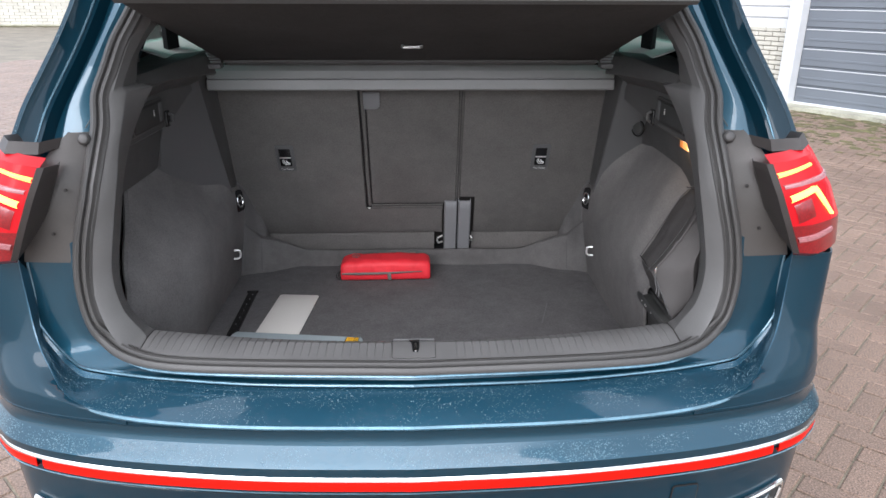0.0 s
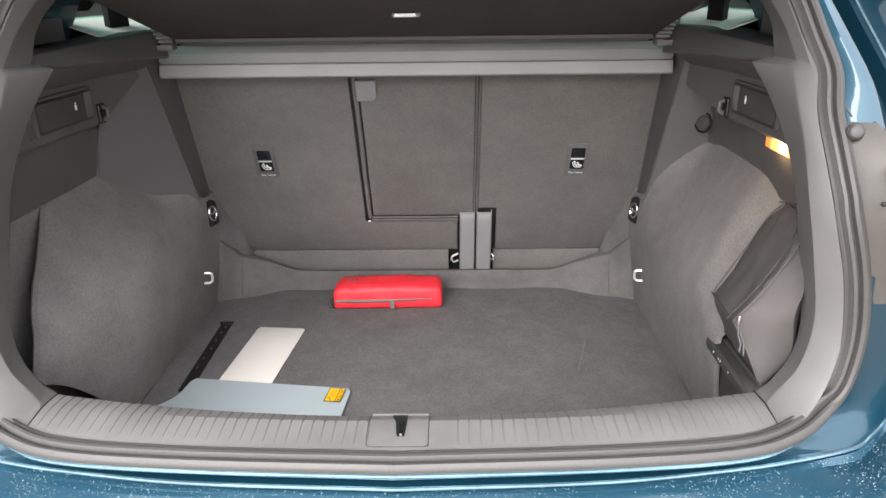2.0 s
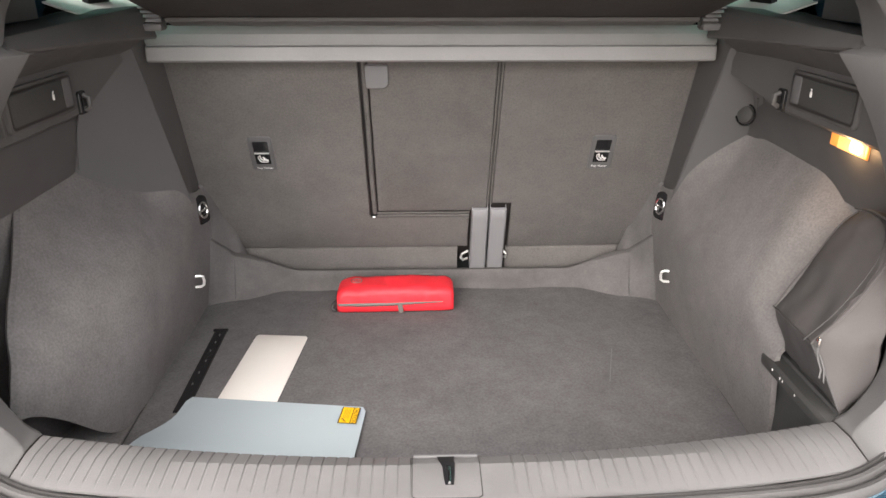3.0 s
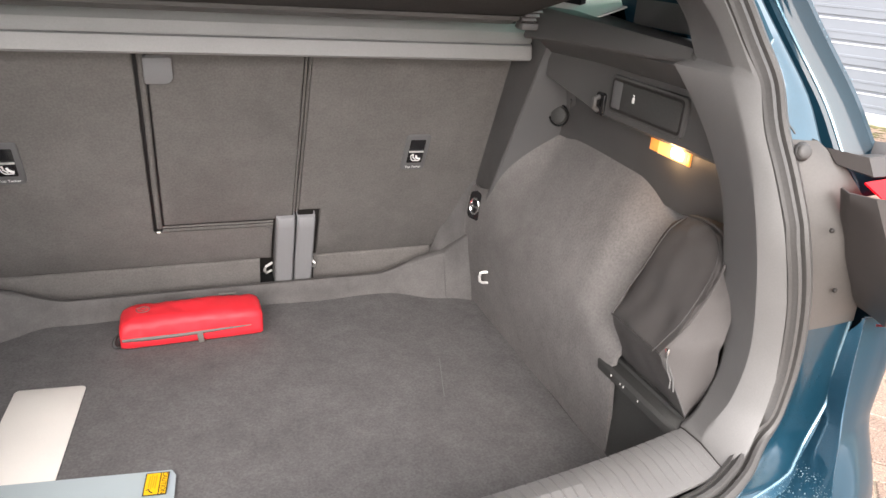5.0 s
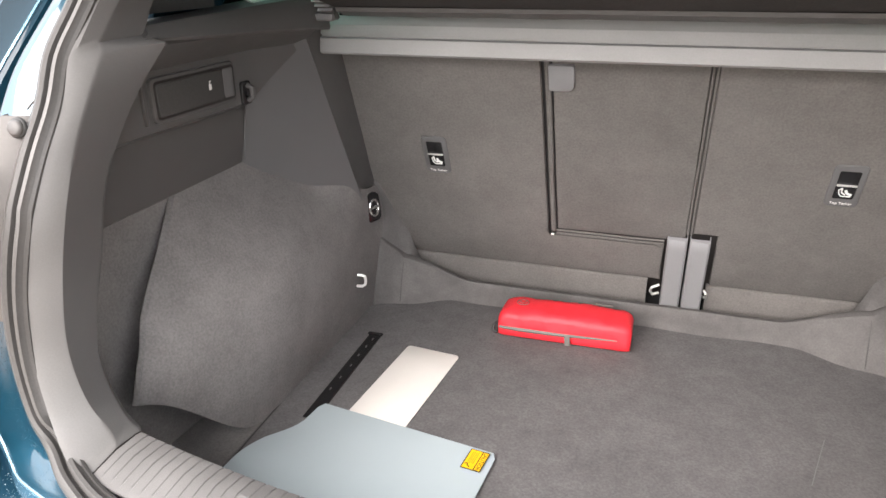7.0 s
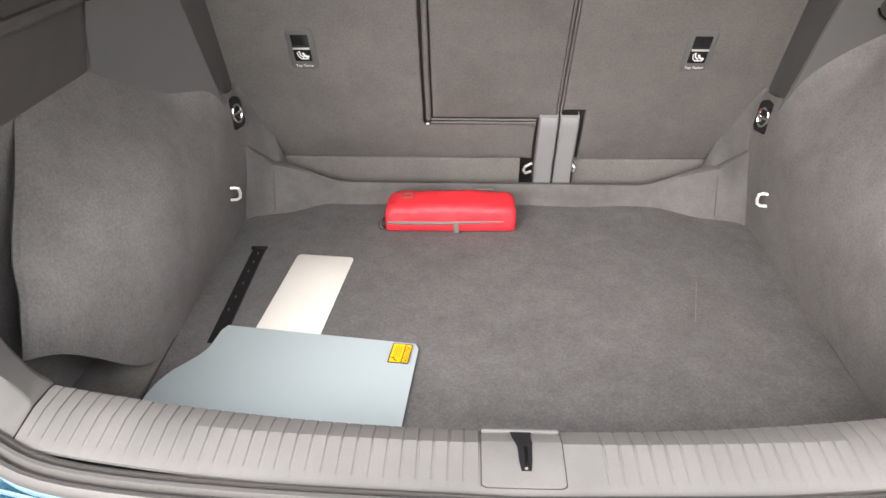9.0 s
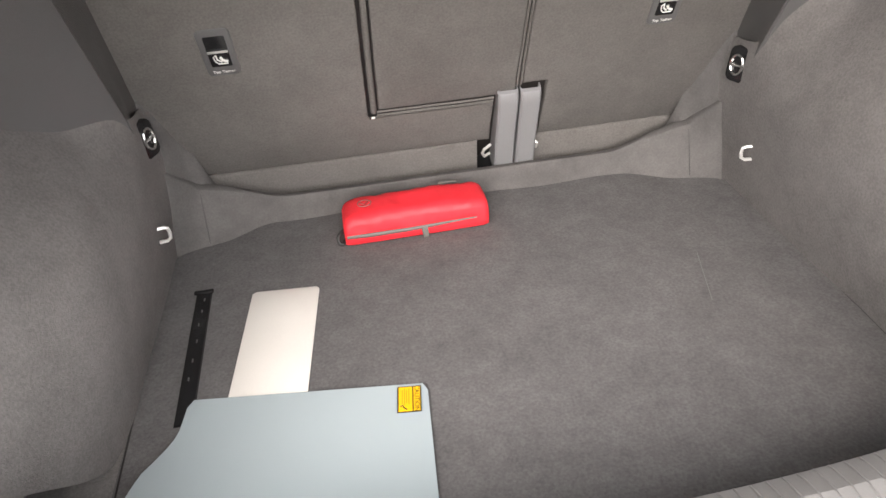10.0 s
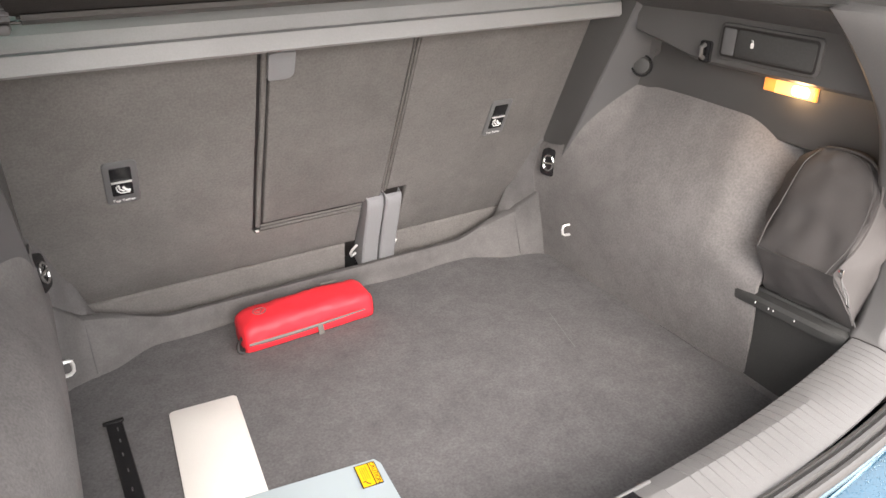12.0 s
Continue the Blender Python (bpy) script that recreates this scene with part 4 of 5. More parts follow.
for s in (1, -1):
    arm = part("hinge_arm", loft([[V((s * x, y, z)) for x in (.528, .556)] + [V((s * x, y + .014, z + dz)) for x in (.556, .528)] for y, z, dz in ((.452, 1.284, 0), (.44, 1.30, .004), (.405, 1.33, .008), (.37, 1.35, .01))], closed=True, caps=True), PLASTIC, shelf, "ribbed black hinge arm")
    part("hinge_foot", rounded_box(.045, .03, .014, .004, at=(s * .552, .452, 1.287)), PILLAR, shelf)
    for k in range(6):
        part("hinge_rib", rounded_box(.03, .002, .012, .0006, m=Matrix.Rotation(-.9, 4, "X"), at=(s * .542, .437 - .0105 * k, 1.302 + .0086 * k)), STRIP, shelf)
    part("hinge_pin", tube([V((s * .565, .455, 1.295)), V((s * .592, .452, 1.297))], .004, 8), BRIGHT, shelf)
    part("hinge_spring", tube([V((s * .53, .47, 1.291)), V((s * .49, .472, 1.290)), V((s * .485, .478, 1.295)), V((s * .52, .48, 1.296))], .0025, 6), BLACK, shelf)


# ---- side linings ----
def arch_edge(z, tight):
    """How far back the felt reaches at a height, where it curls round the rear of the wheel arch."""
    if tight:
        return along([(.55, .050), (.76, .052), (.82, .058), (.88, .072), (.95, .085), (1.05, .105)], z)
    return along([(.55, -.06), (.72, -.045), (.78, -.02), (.846, .018), (.90, .065), (.956, .12), (1.0, .17), (1.03, .21)], z)


def lining_x(y, z, tight):
    """How far out the carpeted side lining stands over the wheel arch."""
    back = smooth_step(.67, .50, y)
    x = lerp(.612, .597, smooth_step(.55, .80, z)) - .010 * math.sin(math.pi * min(max((z - .55) / .33, 0), 1))
    up = max(z - .80, 0) / .255
    x += (.12 * up ** 1.5 if tight else .128 * smooth_step(.80, 1.05, z)) * back
    if tight:
        x += .110 * (max(arch_edge(z, True) + .14 - y, 0) / .14) ** 2 * smooth_step(.76, .86, z)
    else:
        x += .088 * (max(arch_edge(z, False) + .34 - y, 0) / .34) ** 1.7 * (1 - .85 * smooth_step(.82, 1.0, z))
    x += .004 * noise.noise(V((y * 6, z * 6, 3 if tight else 9)))
    return x


def foot(y, tight):
    """Lower edge of the felt: it lifts off the floor towards the open pocket."""
    return .545 if tight else lerp(.730, .545, smooth_step(-.06, .19, y))


def felt_top(y, tight):
    """Upper edge of the felt, under the plastic band and the pillar panel."""
    return along([(-.07, .95), (.0, .975 if tight else 1.0), (.05, 1.02), (.10, 1.052 if tight else 1.02), (.13, 1.062 if tight else 1.02), (.20, 1.064 if tight else 1.022), (.53 if tight else .46, 1.053 if tight else 1.022), (.639, .902), (.655, .882), (.70, .872), (.735, .872), (.77, .80), (.80, .735)], y)


for s in (1, -1):
    tight = s > 0
    lining = empty("boot_side_lining", "grey felt-covered boot side lining over the wheel arch", "")
    lining.parent = car
    if tight:
        part("foot_strip", loft([[V((x - .004 * k, y, z)) for x, z in ((.600, .549), (.6020, .549 + .010 * h), (.6045, .549 + .014 * h), (.611, .549 + .014 * h), (.611, .549))] for y, k, h in ((.150, -1.5, .1), (.11, -.6, .6), (.06, 0, 1), (.0, .4, 1), (-.06, 1, 1), (-.105, 1.6, 1))], thick=.001), COVEFELT, lining, "low felt strip along the foot of the pocket")
    rings = []
    for i in range(45):
        row = []
        for j in range(31):
            if tight:
                y = lerp(arch_edge(lerp(.60, 1.05, j / 30), True), .80, i / 44)
            else:
                z = lerp(.735, 1.018, j / 30)
                for again in range(8):
                    y = arch_edge(z, False)
                    z = lerp(z, lerp(foot(y, False), felt_top(y, False), j / 30), .6)
                y = lerp(y, .80, i / 44)
            z = lerp(foot(y, tight), felt_top(y, tight), j / 30)
            row.append((lining_x(y, z, tight) - .018 * smooth_step(.74, .80, y), y, z))
        rings.append(mirrored(row, s))
    rim = [r[-1] + V((-s * .0015, 0, .001)) for r in rings if .21 < r[-1].y < .62]
    curl = []
    for k in range(4, 0, -1):
        a = math.pi * .75 * k / 4
        curl.append([p + V((s * .014 * math.sin(a * .8), -.012 * math.sin(a) * (.4 if tight else 1) + .022 * (1 - math.cos(a)), 0)) for p in rings[0]])
    part("felt", loft(curl + rings, thick=.003), CARPET, lining, "grey needle-felt over the wheel arch")
    part("felt_rim", tube(rim, .0016, 6), RUBBER, lining, "dark edge joint of the felt")
    # seam at the back of the arch and the flap by the hook
    fold = [V((lining_x(y, z, tight) - .0008, y, z)) for y, z in ((.548, .551), (.545, .575), (.541, .600), (.536, .622), (.528, .640))]
    part("felt_fold", tube(mirrored(fold, s), .0026, 8), CARPET, lining)
    # pocket behind the opening
    if tight:
        rows = [mirrored([(.66, -.115, z), (.72, -.105, z), (.78, -.06, z), (.80, .07, z), (.78, .14, z), (.72 if z < .9 else .775, .17, z), (.628 if z < .9 else .77, .15 if z < .9 else .18, z)], s) for z in (.53, .7, .80, .90, 1.0, 1.15)]
    else:
        rows = [mirrored([(.655, -.118, z), (.70, -.112, z), (.742, -.07, z), (.748, .05, z), (.742, .14, z), (.725, .24, z)], s) for z in (.53, .7, .85, .95, 1.03)]
    part("pocket_wall", loft(rows, thick=.003), POCKET if tight else CARPET, lining, "dark plastic wall of the side pocket" if tight else "felt wall of the side pocket")
    part("pocket_floor", loft([mirrored([(.600, y, .549), (.66, y, .547), (.81, y, .545)], s) for y in (-.14, .0, .14, .22)], thick=.003), CARPET, lining)
    # plastic band with the lamp
    rings = []
    for i in range(17):
        y = lerp(-.10, .56, i / 16)
        x0 = along([(-.1, .668), (0, .70), (.5, .705), (.56, .68)], y)
        rings.append(mirrored([(x0 + .030, y, 1.010), (x0 + .018, y, 1.016), (x0 + .010, y, 1.052), (x0 - .006, y, 1.10), (x0 - .008, y, 1.15), (x0 - .004, y, 1.17), (x0 - .012, y, 1.26)], s))
    part("plastic_band", loft(rings, thick=.003), PLASTIC, lining, "dark plastic band above the felt")
    part("band_joint", tube(mirrored([V((.708, .515 if tight else .372, 1.055 if tight else 1.022)), V((.695, .50 if tight else .365, 1.095)), V((.680, .47 if tight else .36, 1.14))], s), .002, 6), PILLAR, lining)
    # shelf support with its storage cover
    rings = []
    for y, k in ((-.055, 0), (-.03, 0), (.02, 0), (.1, 0), (.2, 0), (.3, 0), (.345, .1), (.38, .35), (.43, .65), (.475, .9)):
        zb = lerp(1.140, 1.235, k * (.5 if tight else 1))
        xf = lerp(.652, .612, k)
        ledge = .600 - .04 * max(y, 0) / .47
        nose = smooth_step(.02, -.05, y) * .035
        xo = .72 if y > .03 else .676
        rings.append(mirrored([(xo, y, zb + .012), (xf + .012, y, zb), (xf + nose * .3, y, zb + .008), (xf + nose * .3, y, 1.237), (lerp(xf, ledge, .45) + nose, y, 1.258), (ledge + .008 + nose, y, 1.277), (ledge + .012 + nose, y, 1.285), (xo, y, 1.29)], s))
    support = part("shelf_support", loft(rings, thick=.003), PLASTIC, lining, "dark plastic shelf support")
    rings = []
    for y, low in ((.018, 1.288), (.05, 1.285), (.12, 1.28), (.25, 1.275), (.38, 1.268), (.48, 1.262)):
        ledge = .597 - .04 * max(y, 0) / .47
        top = lerp(1.303, 1.325, y / .48)
        rings.append(mirrored([(.72, y + .002, low + .002), (ledge + .003, y, low), (ledge, y, low + .004), (ledge + .010, y + .02 * (y < .03), top - .008), (ledge + .020, y + .025 * (y < .03), top), (.74, y + .03 * (y < .03), top - .012)], s))
    part("ledge", loft(rings, closed=True, caps=True), PLASTIC, lining, "dark ledge under the quarter window")

    def wall(u, w, d, s=s):
        return V((s * (.652 - d), u - .018, w - .013))

    part("cover_frame", slab(round_rect(.088, .302, 1.172, 1.240, .010), wall, -.002, .006, .003), PLASTIC, support, "raised frame of the storage cover")
    cover = part("storage_cover", slab(round_rect(.098, .262, 1.181, 1.231, .006), wall, 0, .008, .002), POCKET, support, "black storage cover with a lock symbol")
    part("cover_groove", slab(round_rect(.094, .297, 1.177, 1.235, .008), wall, 0, .0064, .0004), INK, support)
    part("finger_recess", slab(round_rect(.264, .293, 1.181, 1.231, .004), wall, 0, .0075, .002), PILLAR, support, "grey finger recess")
    part("lock_symbol", slab(round_rect(.222, .229, 1.202, 1.212, .002), wall, 0, .0086, .0003), WHITEINK, support, "small white lock symbol")
    part("lock_symbol", tube([wall(.2245, 1.212, .0084), wall(.2245, 1.216, .0084), wall(.228, 1.216, .0084)], .0008, 6), WHITEINK, support)
    hook = part("bag_hook", slab(round_rect(.318, .346, 1.158, 1.20, .006), wall, -.004, .006, .003), BLACK, support, "folding black bag hook")
    part("hook_bar", tube([wall(.333, 1.192, .006), wall(.333, 1.188, .016), wall(.333, 1.172, .016), wall(.333, 1.166, .006)], .005, 8), PLASTIC, hook)
    if s < 0:
        part("cover_rib", rounded_box(.008, .006, .06, .002, at=(s * .65, .055, 1.19)), PLASTIC, support)
    # light pillar panel, dark strip beside the seat
    rings = []
    for i in range(-2, 9):
        t = i / 8
        a = lerp(V((.598, .632, .893)), V((.612, .464, 1.262)), t)
        b = lerp(V((.718, .530 if tight else .380, 1.050 if tight else 1.024)), V((.632, .437 if tight else .405, 1.262)), t ** .8 if t > 0 else t)
        rings.append(mirrored([a + V((-.002, .006, 0)), a, lerp(a, b, .5) + V((.004, 0, 0)), b, b + V((.012, -.02, 0))], s))
    part("pillar_panel", loft(rings, thick=.003), PILLAR, lining, "smooth grey pillar panel")
    rings = []
    for i in range(-2, 9):
        t = i / 8
        a = lerp(V((.596, .634, .893)), V((.610, .466, 1.262)), t)
        b = lerp(V((.606, .69, .905)), V((.590, .565, 1.262)), t)
        rings.append(mirrored([a, lerp(a, b, .5) + V((-.002, 0, 0)), b, b + V((-.003, .03, 0)), b + V((-.004, .075, -.01))], s))
    part("pillar_strip", loft(rings, thick=.003), PLASTIC, lining, "dark strip beside the seat back")
    if s > 0:
        knob = part("socket_cap", disc(.0185, .008, axes((.676, .502, 1.100), (0, 1, 0), (-1, -.62, .15)), 24, .003), POCKET, lining, "round black power socket cap")
        part("cap_ring", tube([axes((.6758, .5018, 1.100), (0, 1, 0), (-1, -.62, .15)) @ V((.0225 * math.cos(a), .0225 * math.sin(a), .002)) for a in [2 * math.pi * k / 24 for k in range(24)]], .0022, 6, closed=True), BLACK, lining)
    # tie-down loop and seat latch
    tie = part("tie_down_loop", tube(mirrored([V((.602, .600, .684)), V((.582, .604, .684)), V((.576, .606, .681)), V((.5745, .607, .670)), V((.576, .606, .659)), V((.582, .604, .655)), V((.602, .600, .655))], s), .0036, 8), BRIGHT, car, "bright steel tie-down loop")
    part("tie_down_plate", rounded_box(.004, .026, .036, .0015, at=(s * .598, .606, .670)), MATTBLACK, tie)
    bez = axes((s * .588, .694, .826), (0, 1, 0), (-s, -.45, .1))
    latch = part("seat_latch", slab(round_rect(-.023, .023, -.036, .036, .014), lambda u, w, d, bez=bez: bez @ V((u, w, d)), -.01, .006, .003), BLACK, lining, "black recess with a steel catch")
    part("catch", tube([bez @ V((.014 * math.cos(a), .020 * math.sin(a), .008)) for a in [2 * math.pi * k / 16 for k in range(16)]], .003, 8, closed=True), CHROME, latch, "polished steel catch")
    part("catch_pin", tube([bez @ V((-.012, 0, .008)), bez @ V((.012, .002, .008))], .003, 8), CHROME, latch)

# boot lamp on the right-hand lining
lamp = empty("boot_lamp", "small lit warm boot lamp in the side lining", "")
lamp.parent = car


def lamp_wall(u, w, d):
    return V((.694 - d, u - .012, w - .012))


part("lens", slab(round_rect(.107, .186, 1.121, 1.146, .002), lamp_wall, -.006, .006, .002), BOOTLAMP, lamp, "glowing warm lens")
part("bulb_glow", slab(round_rect(.114, .150, 1.1235, 1.1435, .008), lamp_wall, -.006, .0066, .002), BOOTBULB, lamp, "bright spot over the bulb")
part("near_end", slab(round_rect(.098, .107, 1.1205, 1.1465, .002), lamp_wall, -.006, .0062, .002), BOOTLAMPDIM, lamp, "amber lens end")
part("lens_rim", slab(round_rect(.094, .214, 1.118, 1.149, .004), lamp_wall, -.008, .003, .002), PLASTIC, lamp)
part("lens_end", slab(round_rect(.186, .211, 1.121, 1.146, .003), lamp_wall, -.006, .005, .003), BOOTLAMPDIM, lamp, "dimmer amber lens end")

bulb = new("boot_lamp_bulb", bpy.data.lights.new("boot_lamp_bulb", "POINT"))
bulb.data.energy, bulb.data.shadow_soft_size, bulb.data.color = 0.09, 0.015, (1.0, 0.62, 0.30)
bulb.location = (.672, .118, 1.118)

# divider board of the right-hand pocket
rings = []
for y in (.096, .092, .0, -.08, -.132, -.136):
    k = .002 if y in (.096, -.136) else 0
    x = .604 - .012 * (.09 - y) / .23
    up = .014 * (.09 - y) / .23
    rings.append([V((x + xx, y, z + (up if z > .6 else 0))) for xx, z in ((.004 + k, .555), (.004 + k, .722), (-.018 + k, .730), (-.020 + k, .746), (-.016, .753 - k), (.004, .755 - k), (.006, .760 - k), (.014, .760 - k), (.016, .75), (.014, .555))])
divider = tagged(part("pocket_divider", loft(rings, closed=True, caps=True), POCKET), "dark plastic divider board closing the side pocket", "divider")
for y in (.045, .015, .005, -.04):
    part("clip_mark", rounded_box(.0012, .002, .0045, .0005, at=(.5844 - .012 * (.09 - y) / .23, y, .741 + .014 * (.09 - y) / .23)), WHITEINK, divider)

# black tool bag in the pocket
bag = empty("tool_bag", "black nylon zipped bag leaning out of the side pocket", "bag")
low = [(.630, -.095, .555), (.632, -.02, .555), (.632, .055, .555), (.66, .075, .56), (.705, .055, .56), (.675, -.05, .56), (.650, -.090, .56)]
rim = [(.624, -.112, .752), (.626, -.02, .750), (.628, .050, .748), (.655, .078, .755), (.708, .060, .76), (.670, -.055, .76), (.645, -.105, .755)]
mid = [(.590, -.132, .784), (.594, -.02, .786), (.600, .052, .782), (.655, .088, .80), (.712, .065, .81), (.668, -.064, .81), (.640, -.118, .80)]
crease = [(.550, -.096, .879), (.560, -.018, .868), (.573, .059, .857), (.64, .100, .91), (.712, .078, .92), (.676, -.082, .92), (.628, -.134, .912)]
rise2 = [(.585, -.106, .940), (.600, -.015, .940), (.618, .062, .935), (.66, .096, .965), (.710, .08, .97), (.684, -.066, .98), (.648, -.112, .977)]
crown = [(.630, -.090, 1.005), (.640, -.01, 1.012), (.652, .058, 1.008), (.675, .085, 1.01), (.705, .072, 1.015), (.690, -.045, 1.022), (.666, -.082, 1.022)]
top = [(.662, -.048, 1.040), (.666, -.003, 1.047), (.670, .038, 1.043), (.682, .055, 1.036), (.695, .045, 1.04), (.694, -.015, 1.045), (.685, -.045, 1.042)]


def bag_ring(pts):
    ps = [V(p) for p in pts] + [V(pts[0])]
    out = []
    for a, b in zip(ps, ps[1:]):
        for k in range(7):
            p = lerp(a, b, k / 7)
            out.append(p + V((noise.noise(p * 22), noise.noise(p * 22 + V((5, 0, 0))), 0)) * .006 + V((noise.noise(V((p.x * 20, p.y * 45, p.z * 60))), noise.noise(V((p.x * 50, p.y * 20, p.z * 45 + 7))), 0)) * .0045)
    return out


levels = [low, rim, mid, crease, rise2, crown, top]
rings = []
for a, b in zip(levels, levels[1:]):
    for k in (0, .2, .4, .6, .8):
        rings.append(bag_ring([lerp(V(p), V(q), k) for p, q in zip(a, b)]))
rings.append(bag_ring(top))
part("cloth_body", loft(rings, closed=True, caps=True), BAGCLOTH, bag, "creased black nylon body", smooth=50)
zip_path = curve_through([(.548, -.099, .882), (.584, -.112, .943), (.632, -.096, 1.010), (.661, -.054, 1.043), (.666, -.003, 1.050), (.669, .036, 1.043)], 40)
part("zip", tube(zip_path, .0024, 6), BAGCLOTH, bag, "zip along the edge")
part("piping", tube([p + V((-.008, .0096, -.0008)) for p in zip_path], .0010, 6), SHELFFELT, bag)
part("crease_seam", tube(curve_through([(.548, -.099, .880), (.558, -.018, .871), (.570, .061, .861)], 12), .0018, 6), RUBBER, bag)
part("edge_piping", tube(curve_through([(.571, .061, .859), (.596, .066, .900), (.617, .064, .938), (.652, .060, 1.008), (.667, .043, 1.038)], 20), .0014, 6), BAGCLOTH, bag)
part("side_seam", tube(curve_through([(.548, -.100, .879), (.566, -.118, .84), (.585, -.139, .790)], 8), .0016, 6), RUBBER, bag)
part("zip_pull", rounded_box(.004, .008, .016, .0015, at=(.551, -.109, .888)), CHROME, bag, "steel zip pull")
part("pull_cord", tube([V((.551, -.111, .881)), V((.550, -.119, .864)), V((.553, -.126, .852)), V((.550, -.131, .841)), V((.556, -.134, .834)), V((.558, -.126, .852)), V((.554, -.115, .870))], .0016, 6), RUBBER, bag, "knotted dark cord")

# ---- loose things on the boot floor ----
pouch = empty("first_aid_pouch", "bright red zipped fabric pouch lying on the boot carpet", "pouch")
rings = []
for i in range(61):
    t = i / 60
    x = lerp(-.254, .051, t)
    e = max(abs(2 * t - 1) - .83, 0) / .17
    k = math.sqrt(max(1 - e * e, 0.0)) if e < 1 else 0
    k = .82 + .18 * k
    yc = .688 + .006 * t
    hw, h = .050 * k, .068 * (k if e > 0 else 1)
    ring = []
    for j in range(28):
        a = 2 * math.pi * j / 28
        c, sn = math.cos(a), math.sin(a)
        q = (abs(c) ** 5 + abs(sn) ** 5) ** (-1 / 5)
        p = V((x, yc + hw * q * c, BOARD_Z + .001 + h / 2 + h / 2 * q * sn))
        loose = smooth_step(-.9, .2, sn)
        crease = .0022 * math.sin(x * 90 + 6 * c) * smooth_step(.2, .9, sn) * noise.noise(V((x * 12, c * 2, 1)))
        p += V((0, (noise.noise(p * 30) * .004 + noise.noise(p * 75) * .0016) * loose, (noise.noise(p * 26 + V((3, 3, 3))) * .0045 + noise.noise(p * 70) * .0018) * loose + crease + (.006 * math.sin(math.pi * t) * (1 if sn > .3 else 0))))
        ring.append(p)
    rings.append(ring)
part("cloth_body", loft(rings, closed=True, caps=True), REDCLOTH, pouch, "soft red nylon body", smooth=60)
zipline = [V((-.249, .6390, .5825)), V((-.20, .6360, .5835)), V((-.12, .6355, .5845)), V((-.06, .6360, .5870)), V((.022, .6375, .5900))]
part("zip", loft([[p + V((0, -.003, -w)), p + V((0, -.0055, 0)), p + V((0, -.003, w))] for p, w in zip(zipline, (.003, .0045, .004, .003, .0008))], thick=.001), GREYPIPE, pouch, "grey zip")
part("zip_tab", rounded_box(.013, .003, .026, .001, m=Matrix.Rotation(-.12, 4, "Y"), at=(-.088, .6315, .573)), GREYPIPE, pouch, "grey webbing tab")
part("cord_loop", tube(curve_through([(-.252, 0.6780, 0.5800), (-.266, 0.6630, 0.5730), (-.268, 0.6550, 0.5620), (-.260, 0.6540, 0.5570), (-.255, 0.6630, 0.5600)], 14), .0038, 6), MATTBLACK, pouch, "black pull cord")
seal_m = axes((-.205, 0.6920, 0.6255), (1, .1, 0), (0, -.1, 1))
part("badge_ring", tube([seal_m @ V((.014 * math.cos(a), .011 * math.sin(a), 0)) for a in [2 * math.pi * k / 20 for k in range(20)]], .0009, 5, closed=True), GREYPIPE, pouch, "faint round printed badge")
part("badge_bar", tube([seal_m @ V((-.008, .004, 0)), seal_m @ V((0, -.005, 0)), seal_m @ V((.008, .004, 0))], .0009, 5), GREYPIPE, pouch)
part("rear_strap", rounded_box(.04, .004, .004, .001, at=(-.02, 0.7480, 0.6175)), GREYPIPE, pouch)


tagged(part("sheet_metal_plate", slab(rough_outline(round_rect(-.0640, .0640, -.26, .26, .010), .05, 0), lambda u, w, d: Matrix.Translation((-.3990, .2725, BOARD_Z + .0022)) @ Matrix.Rotation(radians(-5.0), 4, "Z") @ V((u, w, d)), 0, .0016, .0006), CARD), "cream-white blank plate with rounded corners on the carpet", "plate")

sheet = empty("folding_board", "glossy blue-grey plastic board with a yellow sticker", "board")


def board_z(u, w):
    lift = smooth_step(-.45, -.58, u) * smooth_step(.2, .05, w) * .016
    return BOARD_Z + .0068 + lift


def board_frame(u, w, d):
    return V((u, w, board_z(u, w) + d))


rings = []
for i in range(25):
    w = lerp(-.10, .267, i / 24)
    xl = along([(-.10, -.592), (.055, -.588), (.09, -.583), (.128, -.572), (.155, -.556), (.18, -.541), (.20, -.532), (.24, -.527), (.259, -.525), (.267, -.517)], w)
    xr = along([(-.10, -.171), (.0, -.1640), (.214, -.1480), (.2205, -.150), (.267, -.515)], w)
    rings.append([(lerp(xl, xr, j / 16), w) for j in range(17)])
part("panel", loft([[board_frame(u, w, .0) for u, w in r] for r in rings], thick=.0022), MATGREY, sheet, "glossy blue-grey plastic panel")
st = axes((-.1800, .1890, BOARD_Z + .0100), (.115, .993, 0), (0, 0, 1)) @ Matrix.Diagonal((1.17, 1.06, 1, 1))
sticker = part("sticker", rounded_box(.046, .035, .0005, .0, m=st), INK, sheet, "yellow and black caution sticker")
part("sticker_field", rounded_box(.043, .020, .0005, 0, m=st @ Matrix.Translation((0, .0055, .0004))), YELLOW, sticker, "yellow field")
part("sticker_band", rounded_box(.043, .0095, .0005, 0, m=st @ Matrix.Translation((0, -.0112, .0004))), YELLOW, sticker)
lettering("CAUTION", .0102, st @ Matrix.Translation((0, -.0112, .0009)) @ Matrix.Rotation(math.pi, 4, "Z"), INK, sticker, "lettering", "black word CAUTION", .0001)
